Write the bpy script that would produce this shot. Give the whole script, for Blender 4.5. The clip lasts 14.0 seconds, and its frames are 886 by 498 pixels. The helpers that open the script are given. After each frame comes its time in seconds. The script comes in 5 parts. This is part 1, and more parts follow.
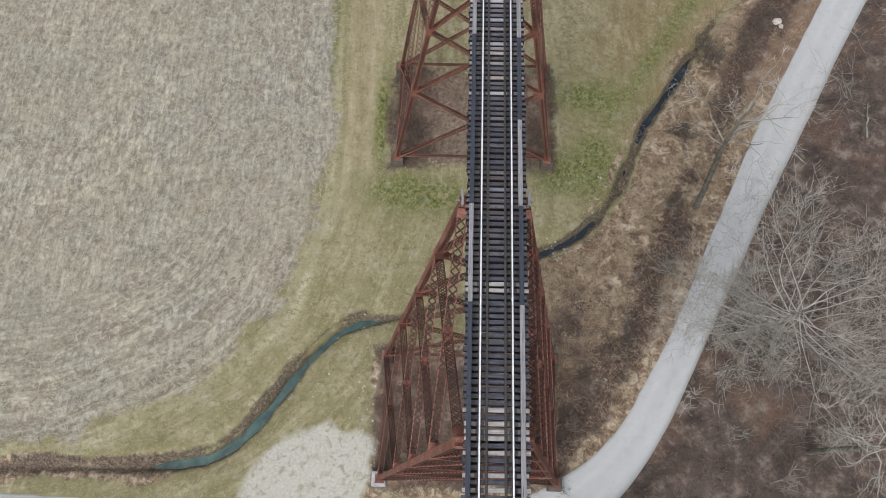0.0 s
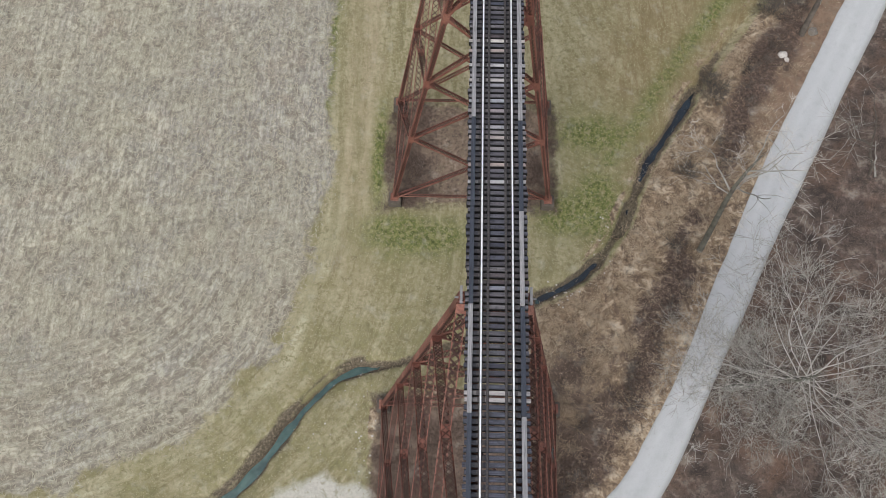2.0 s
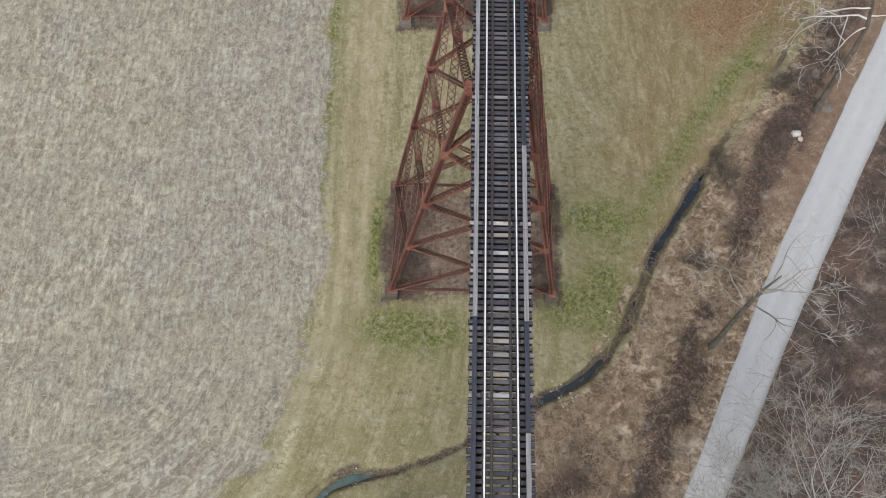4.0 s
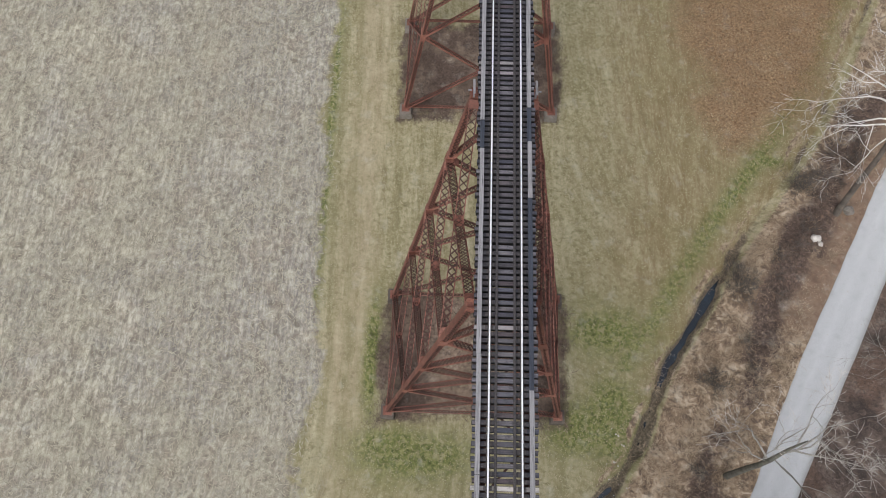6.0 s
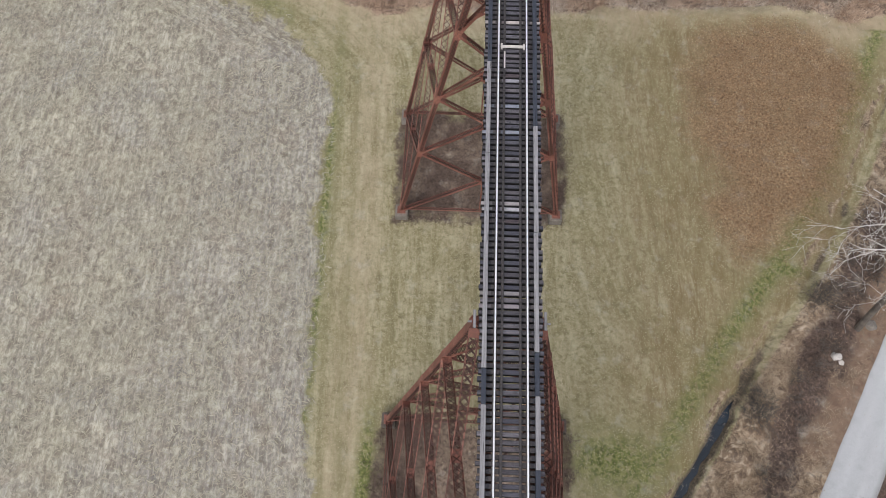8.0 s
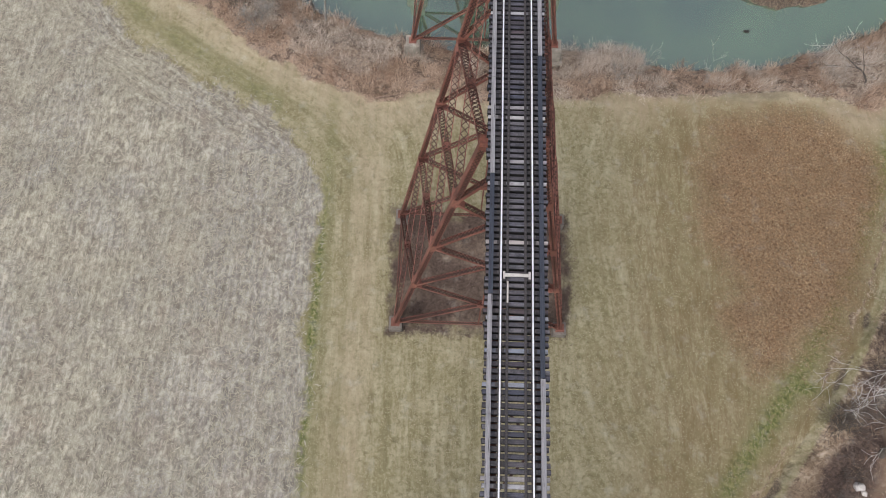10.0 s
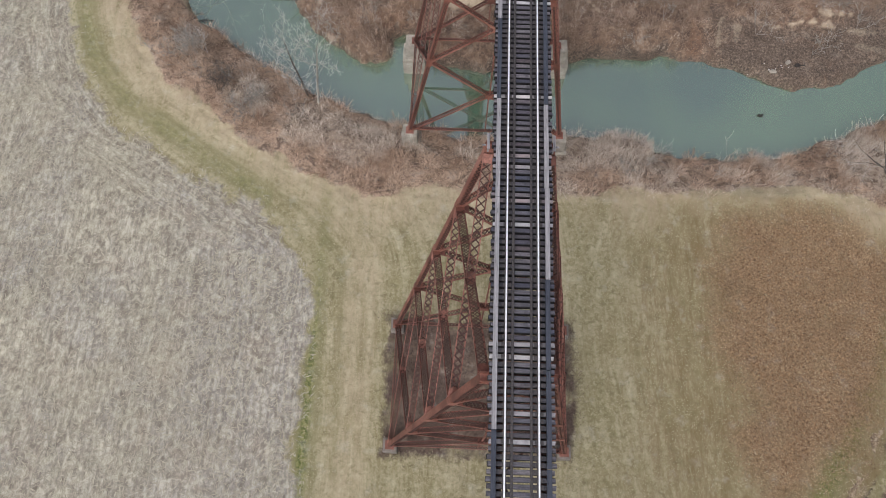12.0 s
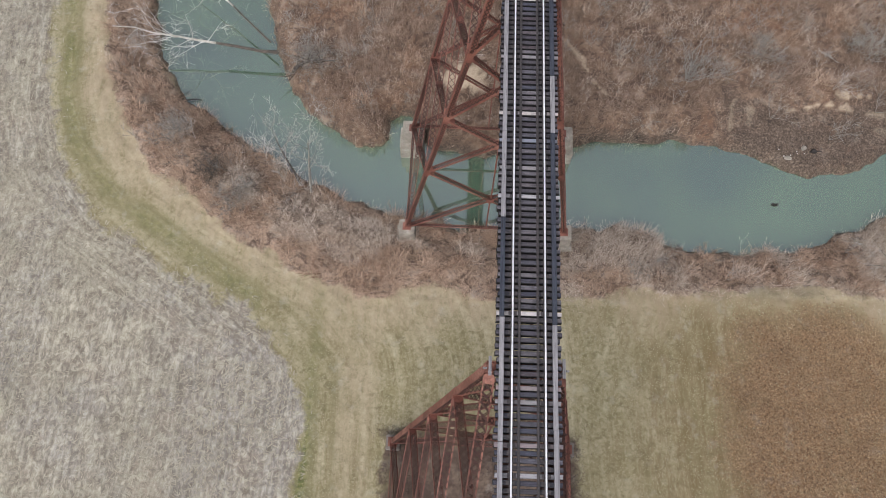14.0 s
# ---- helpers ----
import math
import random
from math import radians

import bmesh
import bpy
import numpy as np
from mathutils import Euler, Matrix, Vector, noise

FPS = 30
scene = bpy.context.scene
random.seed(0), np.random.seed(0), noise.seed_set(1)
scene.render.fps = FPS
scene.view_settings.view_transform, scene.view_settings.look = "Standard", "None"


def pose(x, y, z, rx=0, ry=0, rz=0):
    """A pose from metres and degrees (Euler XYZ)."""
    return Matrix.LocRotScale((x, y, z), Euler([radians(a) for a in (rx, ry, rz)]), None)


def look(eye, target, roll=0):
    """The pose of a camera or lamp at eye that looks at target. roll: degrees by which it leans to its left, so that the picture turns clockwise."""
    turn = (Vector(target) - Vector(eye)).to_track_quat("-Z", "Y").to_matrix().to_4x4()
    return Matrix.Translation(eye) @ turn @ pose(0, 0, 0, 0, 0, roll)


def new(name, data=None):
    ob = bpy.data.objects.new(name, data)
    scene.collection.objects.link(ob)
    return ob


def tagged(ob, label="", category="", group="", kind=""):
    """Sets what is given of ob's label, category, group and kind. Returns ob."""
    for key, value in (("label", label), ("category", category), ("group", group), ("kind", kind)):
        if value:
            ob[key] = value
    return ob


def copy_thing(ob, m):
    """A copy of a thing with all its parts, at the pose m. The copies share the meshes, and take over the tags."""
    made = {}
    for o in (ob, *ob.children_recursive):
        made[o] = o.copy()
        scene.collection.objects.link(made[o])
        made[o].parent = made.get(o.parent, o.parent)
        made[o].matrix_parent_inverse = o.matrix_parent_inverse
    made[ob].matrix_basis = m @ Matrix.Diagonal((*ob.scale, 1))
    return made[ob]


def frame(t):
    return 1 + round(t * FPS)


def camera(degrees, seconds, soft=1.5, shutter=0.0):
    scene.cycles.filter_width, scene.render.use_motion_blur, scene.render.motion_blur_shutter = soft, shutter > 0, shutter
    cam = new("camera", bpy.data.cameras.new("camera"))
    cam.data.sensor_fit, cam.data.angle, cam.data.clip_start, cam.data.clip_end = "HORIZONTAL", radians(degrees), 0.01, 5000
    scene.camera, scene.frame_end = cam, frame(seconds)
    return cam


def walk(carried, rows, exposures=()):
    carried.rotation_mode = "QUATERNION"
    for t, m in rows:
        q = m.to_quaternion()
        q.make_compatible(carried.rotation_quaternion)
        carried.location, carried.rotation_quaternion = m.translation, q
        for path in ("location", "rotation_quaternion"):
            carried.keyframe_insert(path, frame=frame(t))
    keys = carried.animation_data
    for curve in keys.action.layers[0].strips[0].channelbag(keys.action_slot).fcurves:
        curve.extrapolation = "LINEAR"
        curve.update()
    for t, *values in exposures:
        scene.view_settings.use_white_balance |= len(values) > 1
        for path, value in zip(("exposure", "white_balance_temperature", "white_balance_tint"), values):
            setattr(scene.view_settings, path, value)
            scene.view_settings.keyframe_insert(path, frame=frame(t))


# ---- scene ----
import functools

cam = camera(63.0, 14.0, soft=0.6)
PATH = [
    (0, (-2.082, -38.255, 74.982), (-2.112, -37.564, 73.106), -1.0),
    (0.5, (-2.087, -37.653, 75.004), (-2.116, -36.965, 73.127), -1.0),
    (1, (-2.12, -36.498, 75.016), (-2.149, -35.813, 73.137), -0.9),
    (1.5, (-2.119, -34.87, 75.027), (-2.147, -34.187, 73.148), -0.9),
    (2, (-2.144, -32.925, 74.997), (-2.172, -32.241, 73.118), -0.9),
    (2.5, (-2.207, -30.691, 74.956), (-2.235, -30.005, 73.078), -0.9),
    (5, (-2.433, -16.102, 75.056), (-2.46, -15.411, 73.179), -0.8),
    (5.5, (-2.472, -13.067, 75.062), (-2.503, -12.372, 73.186), -0.9),
    (6, (-2.472, -10.002, 74.993), (-2.506, -9.303, 73.119), -0.9),
    (6.5, (-2.532, -6.904, 74.956), (-2.568, -6.202, 73.083), -0.8),
    (7, (-2.557, -3.617, 74.93), (-2.592, -2.915, 73.058), -0.7),
    (7.5, (-2.687, -0.233, 74.88), (-2.72, 0.466, 73.007), -0.5),
    (8, (-2.773, 3.039, 74.837), (-2.805, 3.739, 72.964), -0.5),
    (8.5, (-2.885, 6.246, 74.771), (-2.914, 6.947, 72.898), -0.3),
    (11, (-3.148, 22.878, 74.455), (-3.177, 23.563, 72.576), -0.1),
    (11.5, (-3.234, 25.914, 74.446), (-3.264, 26.6, 72.568), -0.1),
    (12, (-3.325, 28.952, 74.515), (-3.353, 29.638, 72.636), 0.0),
    (12.5, (-3.385, 32.003, 74.495), (-3.414, 32.688, 72.616), 0.0),
    (13, (-3.444, 35.024, 74.437), (-3.473, 35.708, 72.558), -0.0),
    (13.5, (-3.484, 37.824, 74.339), (-3.514, 38.513, 72.462), 0.0),
    (14, (-3.582, 40.513, 74.273), (-3.612, 41.208, 72.398), 0.0),
]
walk(cam, [(t, look(eye, target, roll)) for t, eye, target, roll in PATH], [(0.0, 0.0, 6250, 8), (6.5, 0.0, 6250, 10), (14.0, 0.03, 6250, 13.5)])


# ---- light: an overcast winter day ----
world = bpy.data.worlds.new("sky")
scene.world = world
world.use_nodes = True
wn = world.node_tree
sky = wn.nodes.new("ShaderNodeTexSky")
sky.sky_type = "NISHITA"
sky.sun_disc = False
sky.sun_elevation = radians(48)
sky.sun_rotation = radians(200)
sky.air_density = 0.7
sky.dust_density = 6.0
sky.ozone_density = 1.0
cloud = wn.nodes.new("ShaderNodeHueSaturation")  # high even cloud greys the blue
cloud.inputs["Saturation"].default_value = 0.4
wn.links.new(sky.outputs[0], cloud.inputs["Color"])
# an overcast sky is brightest overhead
way = wn.nodes.new("ShaderNodeTexCoord")
split = wn.nodes.new("ShaderNodeSeparateXYZ")
wn.links.new(way.outputs["Generated"], split.inputs[0])
rise = wn.nodes.new("ShaderNodeMapRange")
for key, value in (("From Min", 0.0), ("From Max", 1.0), ("To Min", 0.4), ("To Max", 1.4)):
    rise.inputs[key].default_value = value
wn.links.new(split.outputs[2], rise.inputs["Value"])
dome = wn.nodes.new("ShaderNodeVectorMath")
dome.operation = "SCALE"
wn.links.new(cloud.outputs[0], dome.inputs[0])
wn.links.new(rise.outputs[0], dome.inputs["Scale"])
wn.links.new(dome.outputs[0], wn.nodes["Background"].inputs[0])
wn.nodes["Background"].inputs[1].default_value = 0.15
sun = new("sun", bpy.data.lights.new("sun", "SUN"))
sun.data.energy = 0.6
sun.data.angle = radians(40)
sun.data.color = (1.0, 0.97, 0.93)
sun.matrix_world = look((0, 0, 200), (30, 70, 60))


# ---- small tools ----
def part(name, bm, material, parent=None, label=""):
    """Link a bmesh as one mesh object, under a parent where one is given."""
    me = bpy.data.meshes.new(name)
    bm.normal_update()
    bm.to_mesh(me)
    bm.free()
    return mesh_part(name, me, material, parent, label)


def mesh_part(name, me, material, parent=None, label=""):
    if material is not None and not me.materials:
        me.materials.append(material)
    ob = new(name, me)
    if parent is not None:
        ob.parent = parent
    if label:
        ob["label"] = label
    return ob


def empty(name, place=(0, 0, 0)):
    ob = new(name)
    ob.location = place
    ob.empty_display_size = 0.3
    return ob


def box(bm, lo, hi):
    (x0, y0, z0), (x1, y1, z1) = lo, hi
    v = [bm.verts.new(p) for p in ((x0, y0, z0), (x1, y0, z0), (x1, y1, z0), (x0, y1, z0),
                                   (x0, y0, z1), (x1, y0, z1), (x1, y1, z1), (x0, y1, z1))]
    for f in ((3, 2, 1, 0), (4, 5, 6, 7), (0, 1, 5, 4), (1, 2, 6, 5), (2, 3, 7, 6), (3, 0, 4, 7)):
        bm.faces.new([v[i] for i in f])
    return v


def bar(bm, a, b, u, w, h, slot=0):
    """A straight bar from a to b: w across the direction u, h across the third direction."""
    a, b = Vector(a), Vector(b)
    d = (b - a).normalized()
    u = (Vector(u) - d * d.dot(Vector(u))).normalized() * (w / 2)
    n = d.cross(u).normalized() * (h / 2)
    v = [bm.verts.new(p + su * u + sn * n) for p in (a, b) for su, sn in ((-1, -1), (1, -1), (1, 1), (-1, 1))]
    for f in ((3, 2, 1, 0), (4, 5, 6, 7), (0, 1, 5, 4), (1, 2, 6, 5), (2, 3, 7, 6), (3, 0, 4, 7)):
        bm.faces.new([v[i] for i in f]).material_index = slot


def lacing(bm, a, b, u, width, off, pitch, flat=0.055, thick=0.014):
    """Crossed lacing bars between two chords that stand width apart along u; off shifts the plane."""
    a, b, u = Vector(a) + Vector(off), Vector(b) + Vector(off), Vector(u).normalized() * width / 2
    n = max(2, round((b - a).length / pitch))
    nrm = (b - a).cross(u)
    for i in range(n):
        p, q = a.lerp(b, i / n), a.lerp(b, (i + 1) / n)
        for s, lift in ((1, 0.0), (-1, thick)):
            shift = nrm.normalized() * lift
            bar(bm, p - s * u + shift, q + s * u + shift, nrm.cross(q + 2 * s * u - p), flat, thick, 1)


def laced_member(a, b, u, width, depth, pitch, chord=0.05, battens=True, flat=0.05):
    """Two channels held apart along u, with crossed lacing on the two open faces."""
    bm = bmesh.new()
    a, b = Vector(a), Vector(b)
    d = (b - a).normalized()
    u = (Vector(u) - d * d.dot(Vector(u))).normalized()
    n = d.cross(u).normalized()
    for s in (-1, 1):
        c = u * s * (width / 2 - chord / 4)
        bar(bm, a + c, b + c, u, chord * 0.4, depth)
        for t in (-1, 1):
            e = u * s * (width / 2 - chord * 0.75) + n * t * (depth / 2 - 0.008)
            bar(bm, a + e, b + e, u, chord * 1.3, 0.016)
    for t in (-1, 1):
        lacing(bm, a + d * 0.45, b - d * 0.45, u, width - chord, n * t * (depth / 2 + 0.008), pitch, flat)
        if battens:
            for p, q in ((a, a + d * 0.5), (b - d * 0.5, b)):
                o = n * t * (depth / 2 + 0.014)
                bar(bm, p + o, q + o, u, width, 0.016)
    return bm


def polyline_mesh(name, runs, sides=5):
    """Tapered tubes along runs of (point, radius)."""
    verts, faces = [], []
    for run in runs:
        base = len(verts)
        for i, (p, r) in enumerate(run):
            q0, q1 = run[max(0, i - 1)][0], run[min(len(run) - 1, i + 1)][0]
            d = (q1 - q0).normalized()
            u = d.orthogonal().normalized()
            w = d.cross(u)
            for k in range(sides):
                a = 2 * math.pi * k / sides
                verts.append(p + (u * math.cos(a) + w * math.sin(a)) * r)
        for i in range(len(run) - 1):
            for k in range(sides):
                k2 = (k + 1) % sides
                faces.append((base + i * sides + k, base + i * sides + k2, base + (i + 1) * sides + k2, base + (i + 1) * sides + k))
        faces.append(tuple(base + k for k in reversed(range(sides))))
        faces.append(tuple(base + (len(run) - 1) * sides + k for k in range(sides)))
    me = bpy.data.meshes.new(name)
    me.from_pydata([tuple(v) for v in verts], [], faces)
    me.update()
    return me


def fast_mesh(name, verts, corners, sizes):
    """A mesh from numpy arrays; corners: vertex of each corner, sizes: corners per face."""
    me = bpy.data.meshes.new(name)
    corners = np.asarray(corners, dtype=np.int32).ravel()
    me.vertices.add(len(verts))
    me.vertices.foreach_set("co", np.asarray(verts, dtype=np.float32).ravel())
    me.loops.add(len(corners))
    me.loops.foreach_set("vertex_index", corners)
    starts = np.concatenate(([0], np.cumsum(sizes)[:-1])).astype(np.int32)
    me.polygons.add(len(sizes))
    me.polygons.foreach_set("loop_start", starts)
    me.update(calc_edges=True)
    me.validate()
    return me


# ---- materials ----
class Nodes:
    def __init__(self, name):
        self.m = bpy.data.materials.new(name)
        self.m.use_nodes = True
        self.t = self.m.node_tree
        self.b = self.t.nodes["Principled BSDF"]

    def add(self, kind, **values):
        n = self.t.nodes.new(kind)
        for k, v in values.items():
            n.inputs[k.replace("_", " ")].default_value = v
        return n

    def link(self, a, b):
        self.t.links.new(a, b)

    def coords(self, stretch=(1, 1, 1), space="Object"):
        c = self.t.nodes.new("ShaderNodeTexCoord")
        if space == "World":
            g = self.t.nodes.new("ShaderNodeNewGeometry")
            src = g.outputs["Position"]
        else:
            src = c.outputs[space]
        m = self.t.nodes.new("ShaderNodeMapping")
        m.inputs["Scale"].default_value = stretch
        self.link(src, m.inputs[0])
        return m.outputs[0]

    def noise(self, vec, scale, detail=4.0, rough=0.55, distort=0.0):
        n = self.add("ShaderNodeTexNoise", Scale=scale, Detail=detail, Roughness=rough, Distortion=distort)
        self.link(vec, n.inputs["Vector"])
        return n.outputs["Fac"]

    def stripes(self, value, scale, detail=3.0):
        n = self.t.nodes.new("ShaderNodeTexNoise")
        n.noise_dimensions = "1D"
        n.inputs["Scale"].default_value, n.inputs["Detail"].default_value = scale, detail
        self.link(value, n.inputs["W"])
        return n.outputs["Fac"]

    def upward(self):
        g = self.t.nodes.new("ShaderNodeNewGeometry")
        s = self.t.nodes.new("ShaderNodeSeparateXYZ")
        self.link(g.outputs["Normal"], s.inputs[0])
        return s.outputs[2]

    def axis(self, vec, i):
        s = self.t.nodes.new("ShaderNodeSeparateXYZ")
        self.link(vec, s.inputs[0])
        return s.outputs[i]

    def ramp(self, fac, stops):
        r = self.t.nodes.new("ShaderNodeValToRGB")
        while len(r.color_ramp.elements) < len(stops):
            r.color_ramp.elements.new(0.5)
        for e, (p, c) in zip(r.color_ramp.elements, stops):
            e.position = p
            e.color = (*c, 1) if len(c) == 3 else c
        self.link(fac, r.inputs[0])
        return r.outputs[0]

    def grey(self, fac, lo, hi):
        r = self.t.nodes.new("ShaderNodeMapRange")
        r.inputs["From Min"].default_value, r.inputs["From Max"].default_value = lo, hi
        self.link(fac, r.inputs["Value"])
        return r.outputs[0]

    def mix(self, fac, a, b, mode="MIX"):
        n = self.t.nodes.new("ShaderNodeMix")
        n.data_type = "RGBA"
        n.blend_type = mode
        ins = {"f": n.inputs[0], "a": n.inputs[6], "b": n.inputs[7]}
        for key, v in (("f", fac), ("a", a), ("b", b)):
            if isinstance(v, bpy.types.NodeSocket):
                self.link(v, ins[key])
            elif key == "f":
                ins[key].default_value = v
            else:
                ins[key].default_value = (*v, 1)
        return n.outputs[2]

    def maths(self, op, a, b=0.0, clamp=False):
        n = self.t.nodes.new("ShaderNodeMath")
        n.operation = op
        n.use_clamp = clamp
        for i, v in enumerate((a, b)):
            if isinstance(v, bpy.types.NodeSocket):
                self.link(v, n.inputs[i])
            else:
                n.inputs[i].default_value = v
        return n.outputs[0]

    def attr(self, name):
        n = self.t.nodes.new("ShaderNodeAttribute")
        n.attribute_name = name
        return n.outputs["Fac"]

    def random(self):
        return self.t.nodes.new("ShaderNodeObjectInfo").outputs["Random"]

    def island(self):
        return self.t.nodes.new("ShaderNodeNewGeometry").outputs["Random Per Island"]

    def done(self, colour, rough=0.8, metal=0.0, bump=None, strength=0.4, distance=0.05):
        for sock, v in (("Base Color", colour), ("Roughness", rough), ("Metallic", metal)):
            if isinstance(v, bpy.types.NodeSocket):
                self.link(v, self.b.inputs[sock])
            else:
                self.b.inputs[sock].default_value = (*v, 1) if sock == "Base Color" else v
        if bump is not None:
            n = self.add("ShaderNodeBump", Strength=strength, Distance=distance)
            self.link(bump, n.inputs["Height"])
            self.link(n.outputs[0], self.b.inputs["Normal"])
        return self.m


def rusty_steel():
    n = Nodes("red_oxide_steel")
    v = n.coords(space="World")
    big = n.noise(v, 0.35, 5, 0.6)
    fine = n.noise(v, 7.0, 6, 0.7)
    paint = n.ramp(big, [(0.32, (0.085, 0.031, 0.023)), (0.5, (0.255, 0.094, 0.066)), (0.72, (0.42, 0.2, 0.15))])
    rust = n.ramp(fine, [(0.3, (0.03, 0.017, 0.014)), (0.6, (0.12, 0.055, 0.038)), (0.8, (0.26, 0.15, 0.11))])
    col = n.mix(n.grey(fine, 0.4, 0.7), paint, rust)
    return n.done(col, 0.72, 0.0, fine, 0.3, 0.01)


def lacing_steel():
    n = Nodes("rusted_lacing_shade_steel")
    v = n.coords(space="World")
    f, big = n.noise(v, 6.0, 5, 0.7), n.noise(v, 0.4, 4, 0.6)
    # rusted steel toned down: shade on the lacing is put into its colour
    col = n.ramp(f, [(0.3, (0.022, 0.011, 0.009)), (0.55, (0.07, 0.031, 0.024)), (0.8, (0.15, 0.078, 0.06))])
    col = n.mix(n.maths("MULTIPLY", n.grey(big, 0.5, 0.75), 0.5), col, (0.15, 0.07, 0.048))
    return n.done(col, 0.8, 0.0, f, 0.3, 0.01)


def dark_girder():
    n = Nodes("dark_rusted_girder_steel")
    v = n.coords(space="World")
    f = n.noise(v, 3.0, 5, 0.65)
    return n.done(n.ramp(f, [(0.3, (0.05, 0.025, 0.02)), (0.7, (0.15, 0.065, 0.045))]), 0.75, 0.0, f, 0.3, 0.01)


def tie_wood(name, dark, mid, light):
    """Weathered tops, darker along the rails; creosoted sides blackened with the gaps' shade."""
    n = Nodes(name)
    o = n.coords()
    g = n.noise(n.coords((0.5, 12, 12)), 2.2, 6, 0.7, 0.6)
    blot = n.noise(n.coords(space="World"), 2.6, 4, 0.65)
    top = n.ramp(g, [(0.25, dark), (0.5, mid), (0.8, light)])
    r = n.random()
    top = n.mix(1.0, top, n.ramp(r, [(0.0, (0.6, 0.63, 0.78)), (0.2, (1.4, 1.38, 1.42)), (0.4, (0.75, 0.7, 0.72)), (0.55, (2.0, 1.9, 1.85)), (0.7, (0.8, 0.88, 1.08)),
                                     (0.8, (0.95, 0.75, 0.72)), (0.9, (1.9, 1.8, 1.7)), (1.0, (1.2, 1.2, 1.25))]), "MULTIPLY")
    top = n.mix(n.grey(blot, 0.5, 0.8), top, dark)
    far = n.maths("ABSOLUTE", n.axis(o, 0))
    rail_band = n.maths("MULTIPLY", n.grey(far, 0.4, 0.5), n.maths("MULTIPLY", n.grey(far, 1.36, 1.22), 0.62))
    top = n.mix(rail_band, top, (0.016, 0.016, 0.019))
    # near black on side faces: the gaps' shade is put into the creosote colour
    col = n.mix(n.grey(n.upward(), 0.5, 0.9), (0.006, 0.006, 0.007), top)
    return n.done(col, 0.85, 0.0, g, 0.6, 0.02)


def timber_wood(name, dark, light):
    n = Nodes(name)
    g = n.noise(n.coords((12, 0.5, 12), "World"), 1.5, 6, 0.7, 0.4)
    crack = n.noise(n.coords((30, 0.9, 30), "World"), 1.0, 3, 0.6)
    col = n.ramp(g, [(0.3, dark), (0.7, light)])
    col = n.mix(n.grey(crack, 0.62, 0.68), col, tuple(c * 0.25 for c in dark))
    return n.done(col, 0.85, 0.0, g, 0.5, 0.02)


def rail_head():
    n = Nodes("worn_rail_sky_sheen")
    s = n.noise(n.coords((40, 0.3, 1), "World"), 2.0, 3)
    # near white and little metal: the sky's reflection is put into the base colour
    return n.done(n.ramp(s, [(0.3, (0.9, 0.9, 0.9)), (0.7, (0.97, 0.97, 0.97))]), 0.25, 0.35)


def rail_rust():
    n = Nodes("rusted_rail_steel")
    s = n.noise(n.coords(space="World"), 9.0, 4)
    return n.done(n.ramp(s, [(0.3, (0.034, 0.031, 0.032)), (0.7, (0.08, 0.07, 0.07))]), 0.7, 0.2, s, 0.2, 0.01)


def concrete(name, a, b, c):
    n = Nodes(name)
    v = n.coords(space="World")
    big, fine = n.noise(v, 0.9, 5, 0.65), n.noise(v, 9, 5, 0.7)
    col = n.mix(n.grey(fine, 0.4, 0.75), n.ramp(big, [(0.3, a), (0.6, b), (0.8, c)]), a)
    return n.done(col, 0.9, 0.0, fine, 0.4, 0.03)


def bark(name, dark, light, patch):
    n = Nodes(name)
    v = n.coords(space="World")
    f = n.noise(v, 1.3, 5, 0.65)
    g = n.noise(v, 8, 4, 0.6)
    col = n.mix(n.grey(g, 0.5, 0.7), n.ramp(f, [(0.35, dark), (0.62, light)]), patch)
    return n.done(col, 0.85, 0.0, g, 0.4, 0.02)


def blades_mat(name, stops, other=None):
    """Dry stalks: each stalk takes its own tone, tones and kinds drift over the ground."""
    n = Nodes(name)
    isl = n.island()
    drift = n.noise(n.coords(space="World"), 0.16, 4, 0.6)
    clump = n.noise(n.coords(space="World"), 0.75, 4, 0.65)
    f = n.maths("ADD", n.maths("MULTIPLY", isl, 0.42), n.maths("MULTIPLY", n.grey(drift, 0.25, 0.75), 0.33), True)
    f = n.maths("ADD", f, n.maths("MULTIPLY", n.grey(clump, 0.3, 0.7), 0.25), True)
    col = n.ramp(f, stops)
    if other:
        kind = n.noise(n.coords(space="World"), 0.13, 5, 0.65, 0.4)
        col = n.mix(n.grey(kind, 0.44, 0.56), col, n.ramp(f, other))
    return n.done(col, 0.9)


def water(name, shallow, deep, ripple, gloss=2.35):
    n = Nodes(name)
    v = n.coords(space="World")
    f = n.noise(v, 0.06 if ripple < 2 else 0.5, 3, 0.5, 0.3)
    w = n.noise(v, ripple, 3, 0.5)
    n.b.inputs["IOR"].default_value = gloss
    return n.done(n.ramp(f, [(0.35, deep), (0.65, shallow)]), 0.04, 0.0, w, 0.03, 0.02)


STEEL = rusty_steel()
LACING = lacing_steel()
GIRDER = dark_girder()
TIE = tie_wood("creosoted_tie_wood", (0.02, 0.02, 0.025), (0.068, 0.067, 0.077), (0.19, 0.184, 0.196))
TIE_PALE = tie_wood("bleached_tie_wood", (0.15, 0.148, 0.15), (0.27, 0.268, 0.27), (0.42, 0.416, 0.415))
TIMBER_PALE = timber_wood("weathered_grey_timber", (0.15, 0.145, 0.155), (0.36, 0.35, 0.36))
TIMBER_DARK = timber_wood("tarred_dark_timber", (0.022, 0.027, 0.04), (0.06, 0.068, 0.09))
